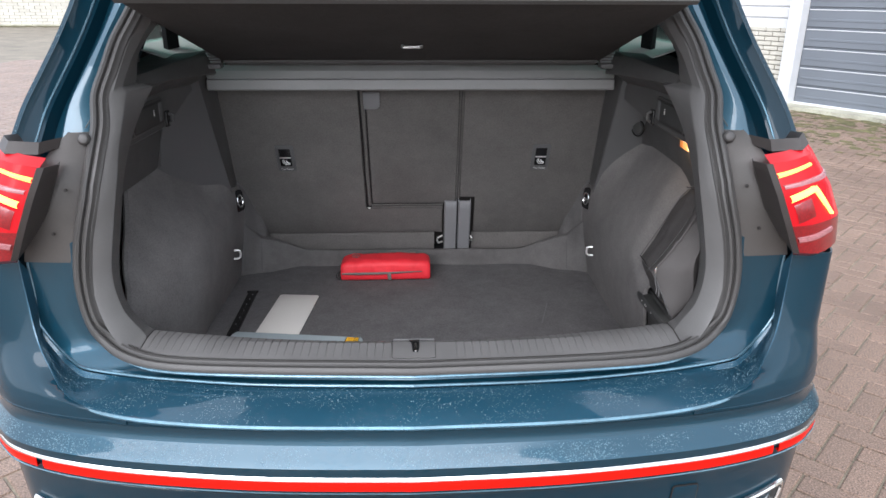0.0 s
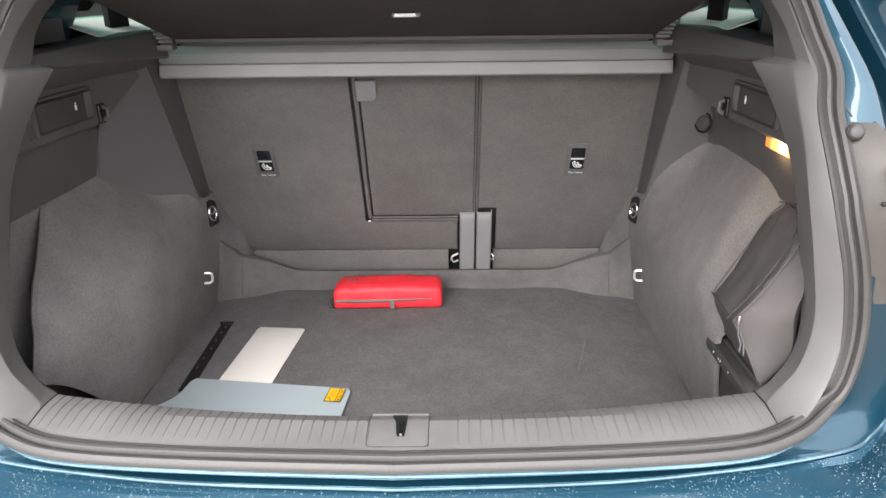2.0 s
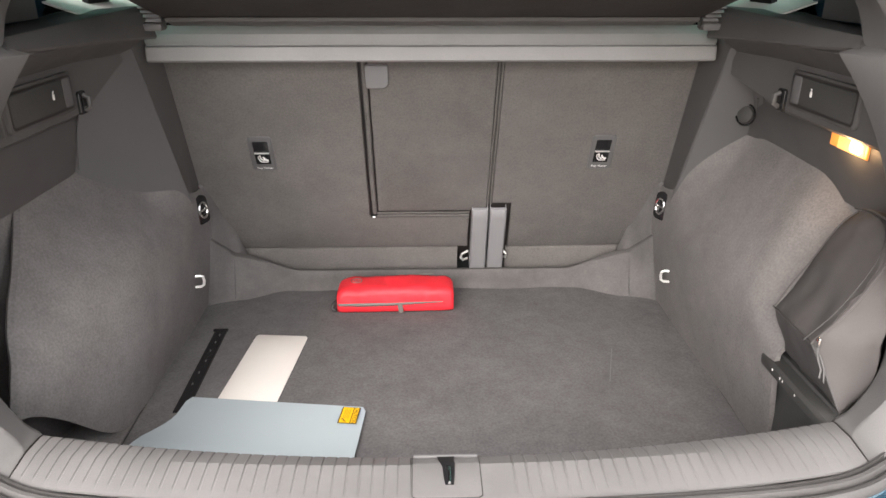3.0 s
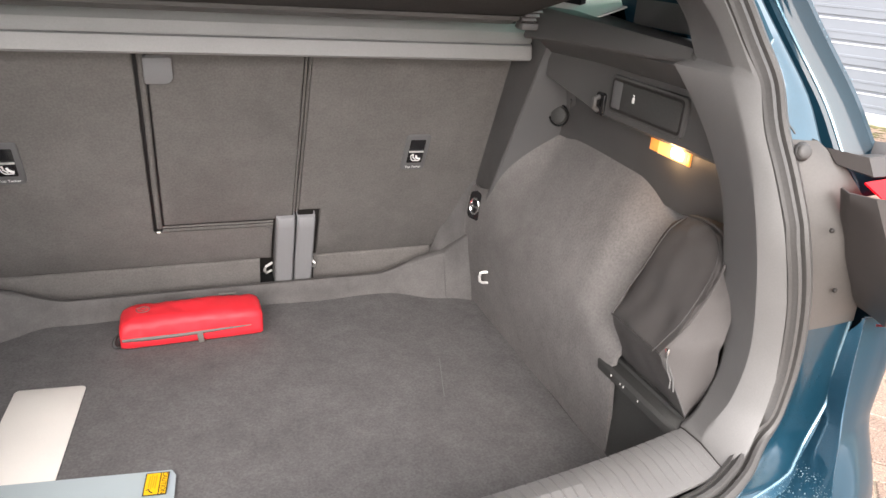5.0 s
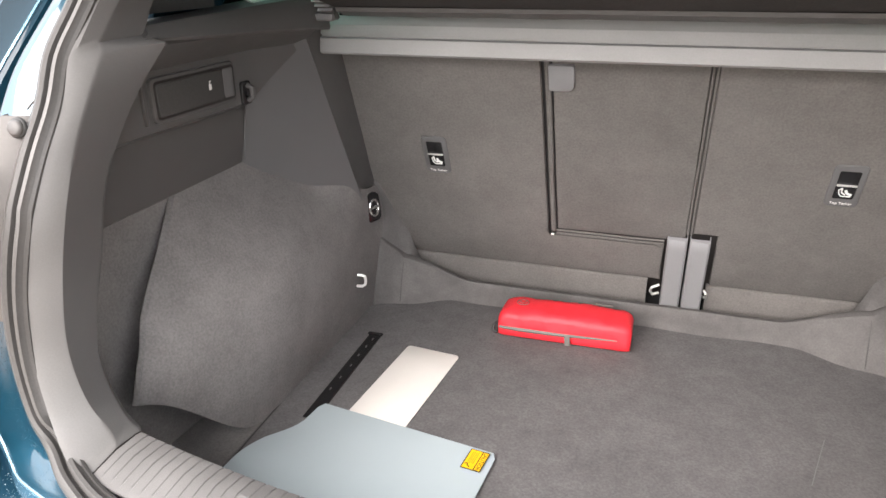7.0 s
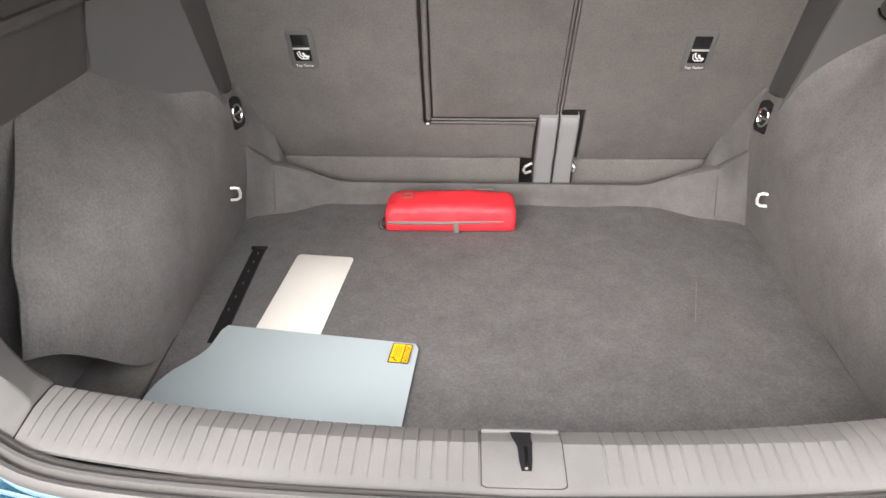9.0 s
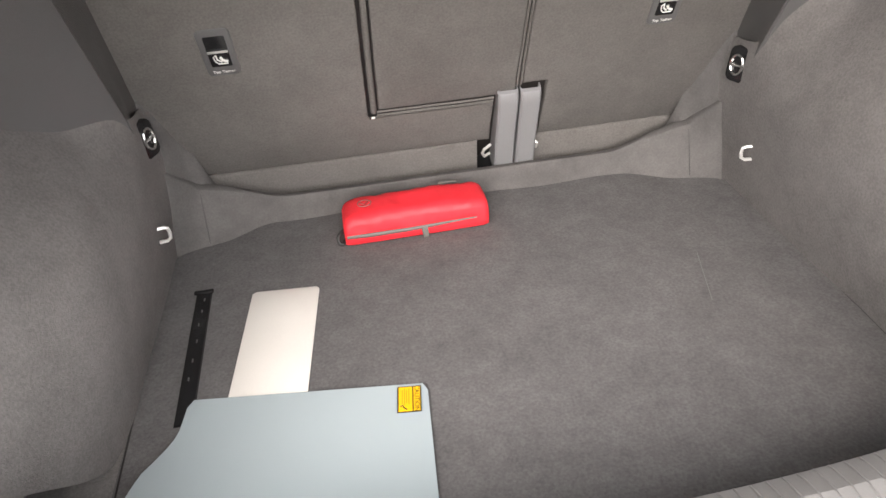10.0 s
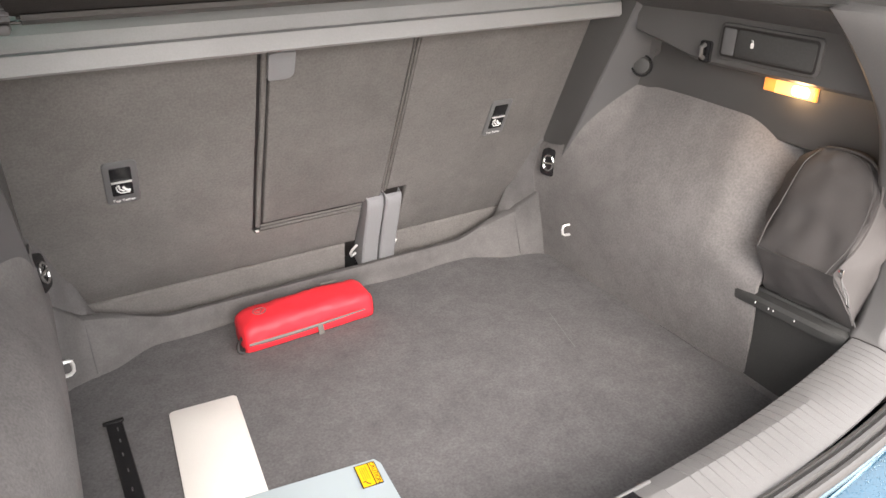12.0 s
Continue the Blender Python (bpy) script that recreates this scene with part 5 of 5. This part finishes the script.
for k in range(4):
    part("text_bar", rounded_box(.028 - .004 * (k % 2), .0011, .0002, 0, m=st @ Matrix.Translation((.004, .0005 + .0032 * k, .0008))), material("tan_print%d" % k, (.45, .22, .02), .5) if k == 0 else bpy.data.materials["tan_print0"], sticker)
part("symbol", tube([(st @ Matrix.Translation((-.015, .008, .0008))) @ V(p) for p in ((-.004, -.005, 0), (0, .0, 0), (.004, .001, 0), (.002, .005, 0))], .0011, 5), INK, sticker)

rod = empty("fastening_strip", "black perforated plastic strip let into the floor edge", "strip")
part("body", loft([[V((x + dx * 1.12, y, BOARD_Z + z)) for dx, z in ((-.013, .0005), (-.012, .0035), (-.004, .0045), (.004, .0035), (.012, .0045), (.0135, .0005))] for x, y in ((-.535, .562), (-.533, .43), (-.531, .31), (-.5295, .22))], closed=True, caps=True), BLACK, rod, "black plastic strip")
part("head", rounded_box(.037, .010, .005, .002, at=(-.5355, .562, BOARD_Z + .0035)), BLACK, rod)
for k, y in enumerate((.535, .50, .46, .415, .365, .32)):
    part("clip", rounded_box(.0022, .008, .003, .0008, at=(-.531 - .001 * (k % 3), y, BOARD_Z + .0048)), PLASTIC, rod)


# ---- the rest of the car: sides, roof, cabin, tailgate, wheels ----
def side_x(y, z):
    """Half width of the body side."""
    nose = smooth_step(3.2, 4.1, y) * .16
    if z < .98:
        return along([(.22, .88), (.32, .925), (.62, .935), (.80, .925), (.92, .932), (.98, .905)], z) - nose
    return along([(.98, .905), (1.02, .845), (1.30, .765), (1.55, .655), (1.60, .60)], z) - nose


WHEELS = (.72, 3.40)
for s in (1, -1):
    bm = bmesh.new()
    ny, nz = 106, 20
    grid = [[bm.verts.new((s * side_x(lerp(.14, 4.1, i / ny), lerp(.22, 1.02, j / nz)), lerp(.14, 4.1, i / ny), lerp(.22, 1.02, j / nz))) for j in range(nz + 1)] for i in range(ny + 1)]
    for i in range(ny):
        for j in range(nz):
            y, z = lerp(.14, 4.1, (i + .5) / ny), lerp(.22, 1.02, (j + .5) / nz)
            if all((y - c) ** 2 + (z - .34) ** 2 > .385 ** 2 for c in WHEELS):
                bm.faces.new((grid[i][j], grid[i + 1][j], grid[i + 1][j + 1], grid[i][j + 1]))
    bmesh.ops.delete(bm, geom=[v for v in bm.verts if not v.link_faces], context="VERTS")
    thicken(bm, bm.faces[:], .004)
    part("body_side", bm, PAINT, car, "teal-blue body side")
    for c in WHEELS:
        part("wheel_arch_trim", tube([V((s * (side_x(c, .5) + .004), c + .39 * math.cos(a), max(.34 + .39 * math.sin(a), .22))) for a in [math.pi * (-.1 + 1.2 * k / 30) for k in range(31)]], .022, 8), MATTBLACK, car, "black plastic wheel arch trim")
        wheel = empty("wheel", "alloy road wheel with black tyre", "")
        wheel.parent = car
        wheel.location = (s * .80, c, .34)
        rings = [[V((s * x, r * math.cos(2 * math.pi * k / 40), r * math.sin(2 * math.pi * k / 40))) for k in range(40)] for x, r in ((-.10, .22), (-.11, .30), (-.09, .335), (0, .34), (.09, .335), (.11, .30), (.10, .24))]
        part("tyre", loft(rings, closed=True), TYRE, wheel)
        rim = bmesh.new()
        disc(.235, .02, axes((s * .055, 0, 0), (0, 1, 0), (s, 0, 0)), 40, .004, bm=rim)
        for k in range(5):
            rounded_box(.03, .05, .20, .01, m=Matrix.Rotation(2 * math.pi * k / 5, 4, "X") @ Matrix.Translation((s * .085, 0, .13)), bm=rim)
        part("rim", rim, ALLOY, wheel)
    # window frames and glass above the belt line
    for y0, y1, name in ((.36, .80, "quarter_window"), (.86, 1.62, "rear_door_window"), (1.70, 2.45, "front_door_window")):
        rings = [[V((s * side_x(y, z), y + (z - 1.06) * lean, z)) for z in (1.06, 1.2, 1.35, 1.50)] for y, lean in ((y0, .12), (y1, -.15 if y1 > 2 else .0))]
        pane = part(name, loft(rings, thick=.003), GLASS, car, "green-tinted side window")
        pane.visible_shadow = False
    rings = [[V((s * side_x(y, z), y, z)) for y in (.17, .26, .36, .5, .8, 1.2, 1.7, 2.1, 2.45, 2.6)] for z in (1.0, 1.02, 1.06)]
    part("belt_line", loft(rings, thick=.004), PAINT, car)
    rings = [[V((s * side_x(y, z), y, z)) for y in (.25, .5, .8, 1.2, 1.7, 2.0, 2.3)] for z in (1.50, 1.56, 1.60)]
    part("roof_rail", loft(rings, thick=.004), PAINT, car)
    for y0, y1, l0, l1 in ((.14, .36, .26, .12), (.80, .86, 0, 0), (1.62, 1.70, 0, 0), (2.45, 2.55, -.45, -.45)):
        rings = [[V((s * (side_x(y0, z) + .002), y0 + (z - 1.06) * l0, z)), V((s * (side_x(y1, z) + .002), y1 + (z - 1.06) * l1, z))] for z in (1.0, 1.15, 1.3, 1.45, 1.58)]
        part("window_pillar", loft(rings, thick=.03), MATTBLACK if y0 > .3 else PAINT, car)
    # inner lining below the quarter window
    # Pale lining colour stands in for daylight falling on this ledge.
    rings = [[V((s * x, y, z)) for x, z in ((.645, 1.312), (.68, 1.324), (.72, 1.338), (.757, 1.352), (.762, 1.32))] for y in (.38, .5, .6, .85, 1.0)]
    part("window_ledge", loft(rings, thick=.003), HEADLINER, car, "ledge under the quarter window, paled for the window's light")
    rings = [[V((s * .72, y, z)) for y in (.14, .3, .34)] for z in (1.31, 1.42, 1.55)]
    part("inner_pillar", loft(rings, thick=.01), PLASTIC, car, "dark inner pillar lining")
    part("belt_guide", loft([[V((s * .70, y, z)) for z in (1.31, 1.335, 1.50)] for y in (.50, .56, .60)], thick=.012), LEATHER, car)
    rings = [[V((s * side_x(y, z) - s * .035, y, z)) for y in (.86, 1.7, 2.6)] for z in (.45, .8, 1.04)]
    part("door_lining", loft(rings, thick=.01), LEATHER, car)

rings = []
for y, z in ((.20, 1.672), (.6, 1.70), (1.2, 1.70), (1.7, 1.665), (2.02, 1.60)):
    rings.append([V((x * .60, y, z - .10 * abs(x) ** 3)) for x in (-1, -.8, -.5, 0, .5, .8, 1)])
part("roof", loft(rings, thick=.006), PAINT, car, "teal-blue roof")
part("headliner", loft([[p + V((0, 0, -.035)) for p in r] for r in rings], thick=.006), HEADLINER, car, "pale roof lining")
screen = part("windscreen", loft([[V((x * hw, y, z)) for x in (-1, -.5, 0, .5, 1)] for y, z, hw in ((2.02, 1.58, .58), (2.4, 1.33, .67), (2.85, 1.03, .74))], thick=.004), GLASS, car, "green-tinted windscreen")
screen.visible_shadow = False
rings = []
for y, z, hw in ((2.80, 1.05, .78), (3.1, 1.03, .77), (3.6, .97, .74), (3.95, .88, .70), (4.08, .74, .70), (4.12, .45, .72), (4.05, .22, .72)):
    rings.append([V((x * hw, y - .12 * abs(x) ** 3, z - .03 * x * x)) for x in (-1, -.75, -.4, 0, .4, .75, 1)])
part("bonnet_and_front", loft(rings, thick=.006), PAINT, car, "teal-blue bonnet and nose")
part("underbody", loft([[V((x, y, z)) for x in (-.90, -.3, .3, .90)] for y, z in ((-.35, .26), (.1, .24), (2.0, .22), (4.0, .22))], thick=.02), MATTBLACK, car, "black underbody")
part("dashboard", rounded_box(1.4, .35, .35, .06, at=(0, 2.55, .90)), LEATHER, car)
part("cabin_floor", rounded_box(1.6, 2.0, .04, .01, at=(0, 1.8, .34)), LEATHER, car)
for x, y, z in ((-.40, 1.62, .40), (.40, 1.62, .40)):
    fs = empty("front_seat", "black front seat with its head restraint", "seat", "front seats")
    part("backrest", rounded_box(.50, .16, .72, .06, m=Matrix.Rotation(radians(14), 4, "X"), at=(x, y + .02, z + .50), seg=3), LEATHER, fs)
    part("cushion", rounded_box(.50, .52, .16, .06, at=(x, y + .26, z + .14), seg=3), LEATHER, fs)
    part("head_restraint", rounded_box(.27, .11, .24, .05, m=Matrix.Rotation(radians(10), 4, "X"), at=(x, y - .12, z + 1.03), seg=3), LEATHER, fs)
for x in (-.33, .33):
    hr = part("rear_head_restraint", rounded_box(.25, .10, .13, .04, at=(x, .60, 1.37), seg=3), LEATHER, car, "black rear head restraint")
part("rear_seat_cushion", rounded_box(1.2, .5, .2, .06, at=(0, 1.15, .50), seg=3), LEATHER, car)
lens = tube([V((x, 2.2, 1.45)) for x in (-.11, -.05, .05, .11)], .03, 10)
part("rear_view_mirror", lens, BLACK, car)

# open tailgate overhead
gate = empty("tailgate", "open tailgate raised high over the boot, teal outside and grey inside", "")
gate.parent = car


def on_gate(x, t, d):
    """Across the open tailgate, from its roof hinge to its lower edge, and down from its skin."""
    bend = -.10 * smooth_step(.45, 1.0, t)
    return V((x, .20 - 1.20 * t + .10 * bend, 1.70 + .52 * t + bend - d))


rings = []
for i in range(13):
    t = i / 12
    hw = lerp(.56, .80, smooth_step(0, .75, t)) - .08 * smooth_step(.9, 1, t)
    rings.append([on_gate(x * hw, t, .05 * abs(x) ** 4) for x in (-1, -.9, -.6, -.2, .2, .6, .9, 1)])
part("skin", loft(rings, thick=.006), PAINT, gate, "teal-blue tailgate skin")
rings = []
for i in range(7):
    t = lerp(.46, .97, i / 6)
    hw = lerp(.56, .78, smooth_step(0, .75, t)) - .08 * smooth_step(.9, 1, t)
    rings.append([on_gate(x * hw, t, .10) for x in (-1, -.5, 0, .5, 1)])
part("inner_trim", loft(rings, thick=.02), PLASTIC, gate, "dark grey inner trim")
rings = [[on_gate(x, t, .035) for x in (-.45, -.2, .2, .45)] for t in (.08, .25, .42)]
part("rear_screen", loft(rings, thick=.004), GLASS, gate, "tinted rear screen")
part("lock_cover", rounded_box(.16, .14, .06, .02, at=on_gate(0, .93, .14), seg=3), PLASTIC, gate, "moulded lock cover")
part("close_button", rounded_box(.09, .03, .012, .004, at=on_gate(.45, .94, .125)), BLACK, gate)
for s in (1, -1):
    part("gate_lamp", rounded_box(.18, .06, .03, .01, at=on_gate(s * .60, .86, .02)), REDLENS, gate, "red lamp on the tailgate")


# ---- outdoors: paved yard and buildings ----
ground = part("ground", loft([[V((x, y, -.0058)) for x in (-250, -60, -15, 0, 15, 60, 250)] for y in (-250, -60, -15, 0, 15, 60, 250)]), JOINT)
tagged(ground, "wide yard of reddish-brown brick paving", "ground", kind="structure")


def facade(name, a, b, label):
    """A local frame along a wall from a to b: u along it, d out of it towards the yard, z up."""
    a, b = V((*a, 0)), V((*b, 0))
    x = (b - a).normalized()
    out = V((x.y, -x.x, 0))
    m = Matrix((x, out, V((0, 0, 1)))).transposed().to_4x4()
    m.translation = a
    e = empty(name, label, "building")
    e.matrix_world = m
    return e, (b - a).length


def boxes(name, dims, mat, parent, label="", r=.0, smooth=30):
    bm = bmesh.new()
    for (sx, sy, sz), at in dims:
        rounded_box(sx, sy, sz, r, at=at, bm=bm, seg=1)
    return part(name, bm, mat, parent, label, smooth)


def ribbed(name, u0, u1, z0, z1, pitch, depth, mat, parent, label, d=0.0):
    """Horizontally ribbed sheet cladding."""
    prof = []
    z = z0
    while z < z1 - .001:
        top = min(z + pitch, z1)
        prof += [(d, z), (d + depth, z + pitch * .12), (d + depth, z + pitch * .80), (d, min(z + pitch * .92, top))]
        z += pitch
    prof.append((d, z1))
    return part(name, loft([[V((u, dd, zz)) for dd, zz in prof] for u in (u0, u1)], thick=.01), mat, parent, label, smooth=12)


def garage_door(u0, u1, z1, parent):
    door = part("garage_door", rounded_box(u1 - u0, .03, z1, .004, at=((u0 + u1) / 2, -.10, z1 / 2)), DOORGREY, parent, "slate-grey sectional garage door")
    z = .04
    rows = []
    while z < z1 - .05:
        rows.append(((u1 - u0 - .02, .022, .225), ((u0 + u1) / 2, -.082, z + .125)))
        z += .25
    for dims, at in rows:
        part("door_panel", rounded_box(*dims, .008, at=at, seg=1), DOORGREY, door)
        # Pale strip paints the bright highlight along each panel's upper ridge.
        part("panel_edge", rounded_box(dims[0] - .02, .012, .012, .003, at=(at[0], -.072, at[2] + .104), seg=1), FRAMEGREY, door)
        part("panel_ridge", rounded_box(dims[0] - .08, .008, .03, .003, at=(at[0], -.070, at[2] - .02), seg=1), DOORGREY, door)
    part("door_sill", rounded_box(u1 - u0, .06, .07, .01, at=((u0 + u1) / 2, -.07, .035), seg=1), FRAMEGREY, door, "pale bottom rail")
    for u in (u0 - .09, u1 + .09):
        part("door_post", rounded_box(.18, .22, z1 + .2, .01, at=(u, -.02, (z1 + .2) / 2), seg=1), FRAMEGREY, parent, "pale grey door post")
    part("door_lintel", rounded_box(u1 - u0 + .36, .22, .2, .01, at=((u0 + u1) / 2, -.021, z1 + .3), seg=1), FRAMEGREY, parent)


# right-hand wing: starts far ahead and comes back past the car
hall, L1 = facade("right_hall", (-8.2, 30.4), (14.0, -6.88), "industrial hall with cream brick base, white ribbed cladding and grey doors")
D0 = 26.10
boxes("core_wall", [((L1, .3, 5.6), (L1 / 2, -.30, 2.8))], MORTAR, hall, "wall behind the cladding")
ribbed("cladding", 0, D0 - .2, 1.0, 5.5, .15, .03, CLAD, hall, "white ribbed cladding", d=-.13)
ribbed("cladding", D0, L1, 3.5, 5.5, .15, .03, CLAD, hall, "white ribbed cladding", d=-.13)
garage_door(D0, D0 + 4.2, 3.2, hall)
garage_door(D0 + 5.4, D0 + 9.6, 3.2, hall)
boxes("pier", [((.84, .14, 3.5), (D0 + 4.8, -.08, 1.75))], CLAD, hall)
boxes("eaves", [((L1, .5, .18), (L1 / 2, -.15, 5.6))], FRAMEGREY, hall, "pale eaves")
boxes("kerb", [((L1, .35, .05), (L1 / 2, .10, .020))], CONCRETE, hall, "mossy kerb along the wall")

far, L2 = facade("far_hall", (-46, 31.2), (-8.4, 31.2), "distant industrial hall with cream brick base and white cladding")
boxes("core_wall", [((L2, .3, 5.6), (L2 / 2, -.30, 2.8))], MORTAR, far)
ribbed("cladding", 0, 31.9, 1.15, 5.5, .16, .03, CLAD, far, "white ribbed cladding", d=-.13)
garage_door(32.1, 36.6, 3.2, far)
boxes("eaves", [((L2, .5, .18), (L2 / 2, -.15, 5.6))], FRAMEGREY, far)
boxes("kerb", [((L2, .35, .05), (L2 / 2, .10, .020))], CONCRETE, far)



def moss(parent, u0, u1, d0, d1, count, seed):
    """Low cushions of moss in the joints along a wall's foot, thinning out towards the yard."""
    rng = random.Random(seed)
    verts, faces = [], []
    for k in range(count):
        u, d = rng.uniform(u0, u1), lerp(d0, d1, rng.random() ** 1.7)
        r = rng.uniform(.012, .06)
        n = len(verts)
        sides = 7
        for q in range(sides):
            a = 2 * math.pi * q / sides
            w = r * rng.uniform(.6, 1.25)
            verts.append((u + w * 1.5 * math.cos(a), d + w * math.sin(a), .001))
        verts.append((u, d, .004 + r * .12))
        faces += [(n + q, n + (q + 1) % sides, n + sides) for q in range(sides)]
    me = bpy.data.meshes.new("moss")
    me.from_pydata(verts, [], faces)
    me.materials.append(MOSS)
    ob = new("moss", me)
    ob.parent = parent
    tagged(ob, kind="stuff")


moss(hall, D0 - 4, D0 + 8, .29, 2.4, 2600, 3)
moss(far, 24, L2, .29, 1.8, 1500, 4)

# brick courses of the wall bases


def brick_block(w, h, d):
    bm = rounded_box(w, d, h, .006, seg=1)
    for f in bm.faces:
        f.smooth = False
    me = bpy.data.meshes.new("brick")
    bm.to_mesh(me)
    bm.free()
    me.materials.append(BRICK)
    return me


def courses(parent, u0, u1, top, stuff_name, singles, size=1.0):
    """Running-bond courses; the singles stretch of the wall has bricks of its own, the rest is one mesh."""
    me = brick_block(.21 * size, .055 * size, .08)
    verts, faces = [], []
    row, z = 0, .03
    while z < top - .03 * size:
        u = u0 + (.11 * size if row % 2 else 0)
        while u < u1 - .2 * size:
            c = (u + .11 * size, -.095 + random.uniform(-.002, .002), z + .03 * size)
            if singles and singles[0] < u < singles[1]:
                ob = new("brick", me)
                ob.parent = parent
                ob.location = c
            else:
                k = len(verts)
                for dz in (-.0275, .0275):
                    for du, dd in ((-.105, -.03), (.105, -.03), (.105, .04), (-.105, .04)):
                        verts.append((c[0] + du * size, c[1] + dd, c[2] + dz * size))
                faces += [(k + 3, k + 2, k + 6, k + 7), (k, k + 3, k + 7, k + 4), (k + 2, k + 1, k + 5, k + 6), (k + 4, k + 7, k + 6, k + 5)]
            u += .22 * size
        z += .0625 * size
        row += 1
    rest = bpy.data.meshes.new(stuff_name)
    rest.from_pydata(verts, [], faces)
    rest.materials.append(BRICK)
    ob = new(stuff_name, rest)
    ob.parent = parent
    tagged(ob, kind="stuff")


# paving: herringbone bricks, the nearest stretch as bricks of their own
def paving():
    bm = rounded_box(.1930, .0930, .06, .004, seg=1)
    me = bpy.data.meshes.new("paving_brick")
    for f in bm.faces:
        f.smooth = False
    bm.to_mesh(me)
    bm.free()
    me.materials.append(PAVER)
    c45, s45 = math.cos(radians(45)), math.sin(radians(45))
    verts, faces = [], []
    single = 0
    for i in range(-150, 150):
        for j in range(-150, 150):
            # herringbone cell: two bricks for each step on the diagonal lattice
            for k in (0, 1):
                a = i * .1 + j * .2 + (.1 if k == 0 else .25)
                b = i * .1 - j * .2 + (.05 if k == 0 else 0)
                x, y = a * c45 - b * s45, a * s45 + b * c45
                if not (-9 < x < 8 and -3 < y < 15) or (abs(x) < .7 and 0 < y < 4):
                    continue
                if x > 4.6 and y > 9.2 - (x - 4.6) * 1.66:
                    continue
                turn = radians(45 + (0 if k == 0 else 90)) + random.uniform(-.012, .012)
                z = -.030 + random.uniform(-.0012, .0012) + .002 * noise.noise(V((x * .5, y * .5, 0)))
                if 0.98 < x < 2.15 and .0 < y < 2.2 and single < 300:
                    ob = new("paving_brick", me)
                    ob.parent = ground
                    ob.location, ob.rotation_euler = (x, y, z), (random.uniform(-.01, .01), random.uniform(-.01, .01), turn)
                    single += 1
                    continue
                n = len(verts)
                ct, sn = math.cos(turn), math.sin(turn)
                for hx, hy, zz in ((.0966, .0466, -.01), (.0928, .0428, .03)):
                    for sx, sy in ((-1, -1), (1, -1), (1, 1), (-1, 1)):
                        u, v = sx * hx, sy * hy
                        verts.append((x + u * ct - v * sn, y + u * sn + v * ct, z + (zz if zz > 0 else .024)))
                faces += [(n + 4, n + 5, n + 6, n + 7)] + [(n + q, n + (q + 1) % 4, n + 4 + (q + 1) % 4, n + 4 + q) for q in range(4)]
    rest = bpy.data.meshes.new("paving_bricks")
    rest.from_pydata(verts, [], faces)
    rest.materials.append(PAVER)
    ob = new("paving_bricks", rest)
    ob.parent = ground
    tagged(ob, kind="stuff")


courses(hall, 12.0, D0 + .05, 1.0, "bricks", (D0 - 3.4, D0 - .2))
courses(far, 12.0, 32.15, 1.15, "bricks", None, 2.1)
paving()
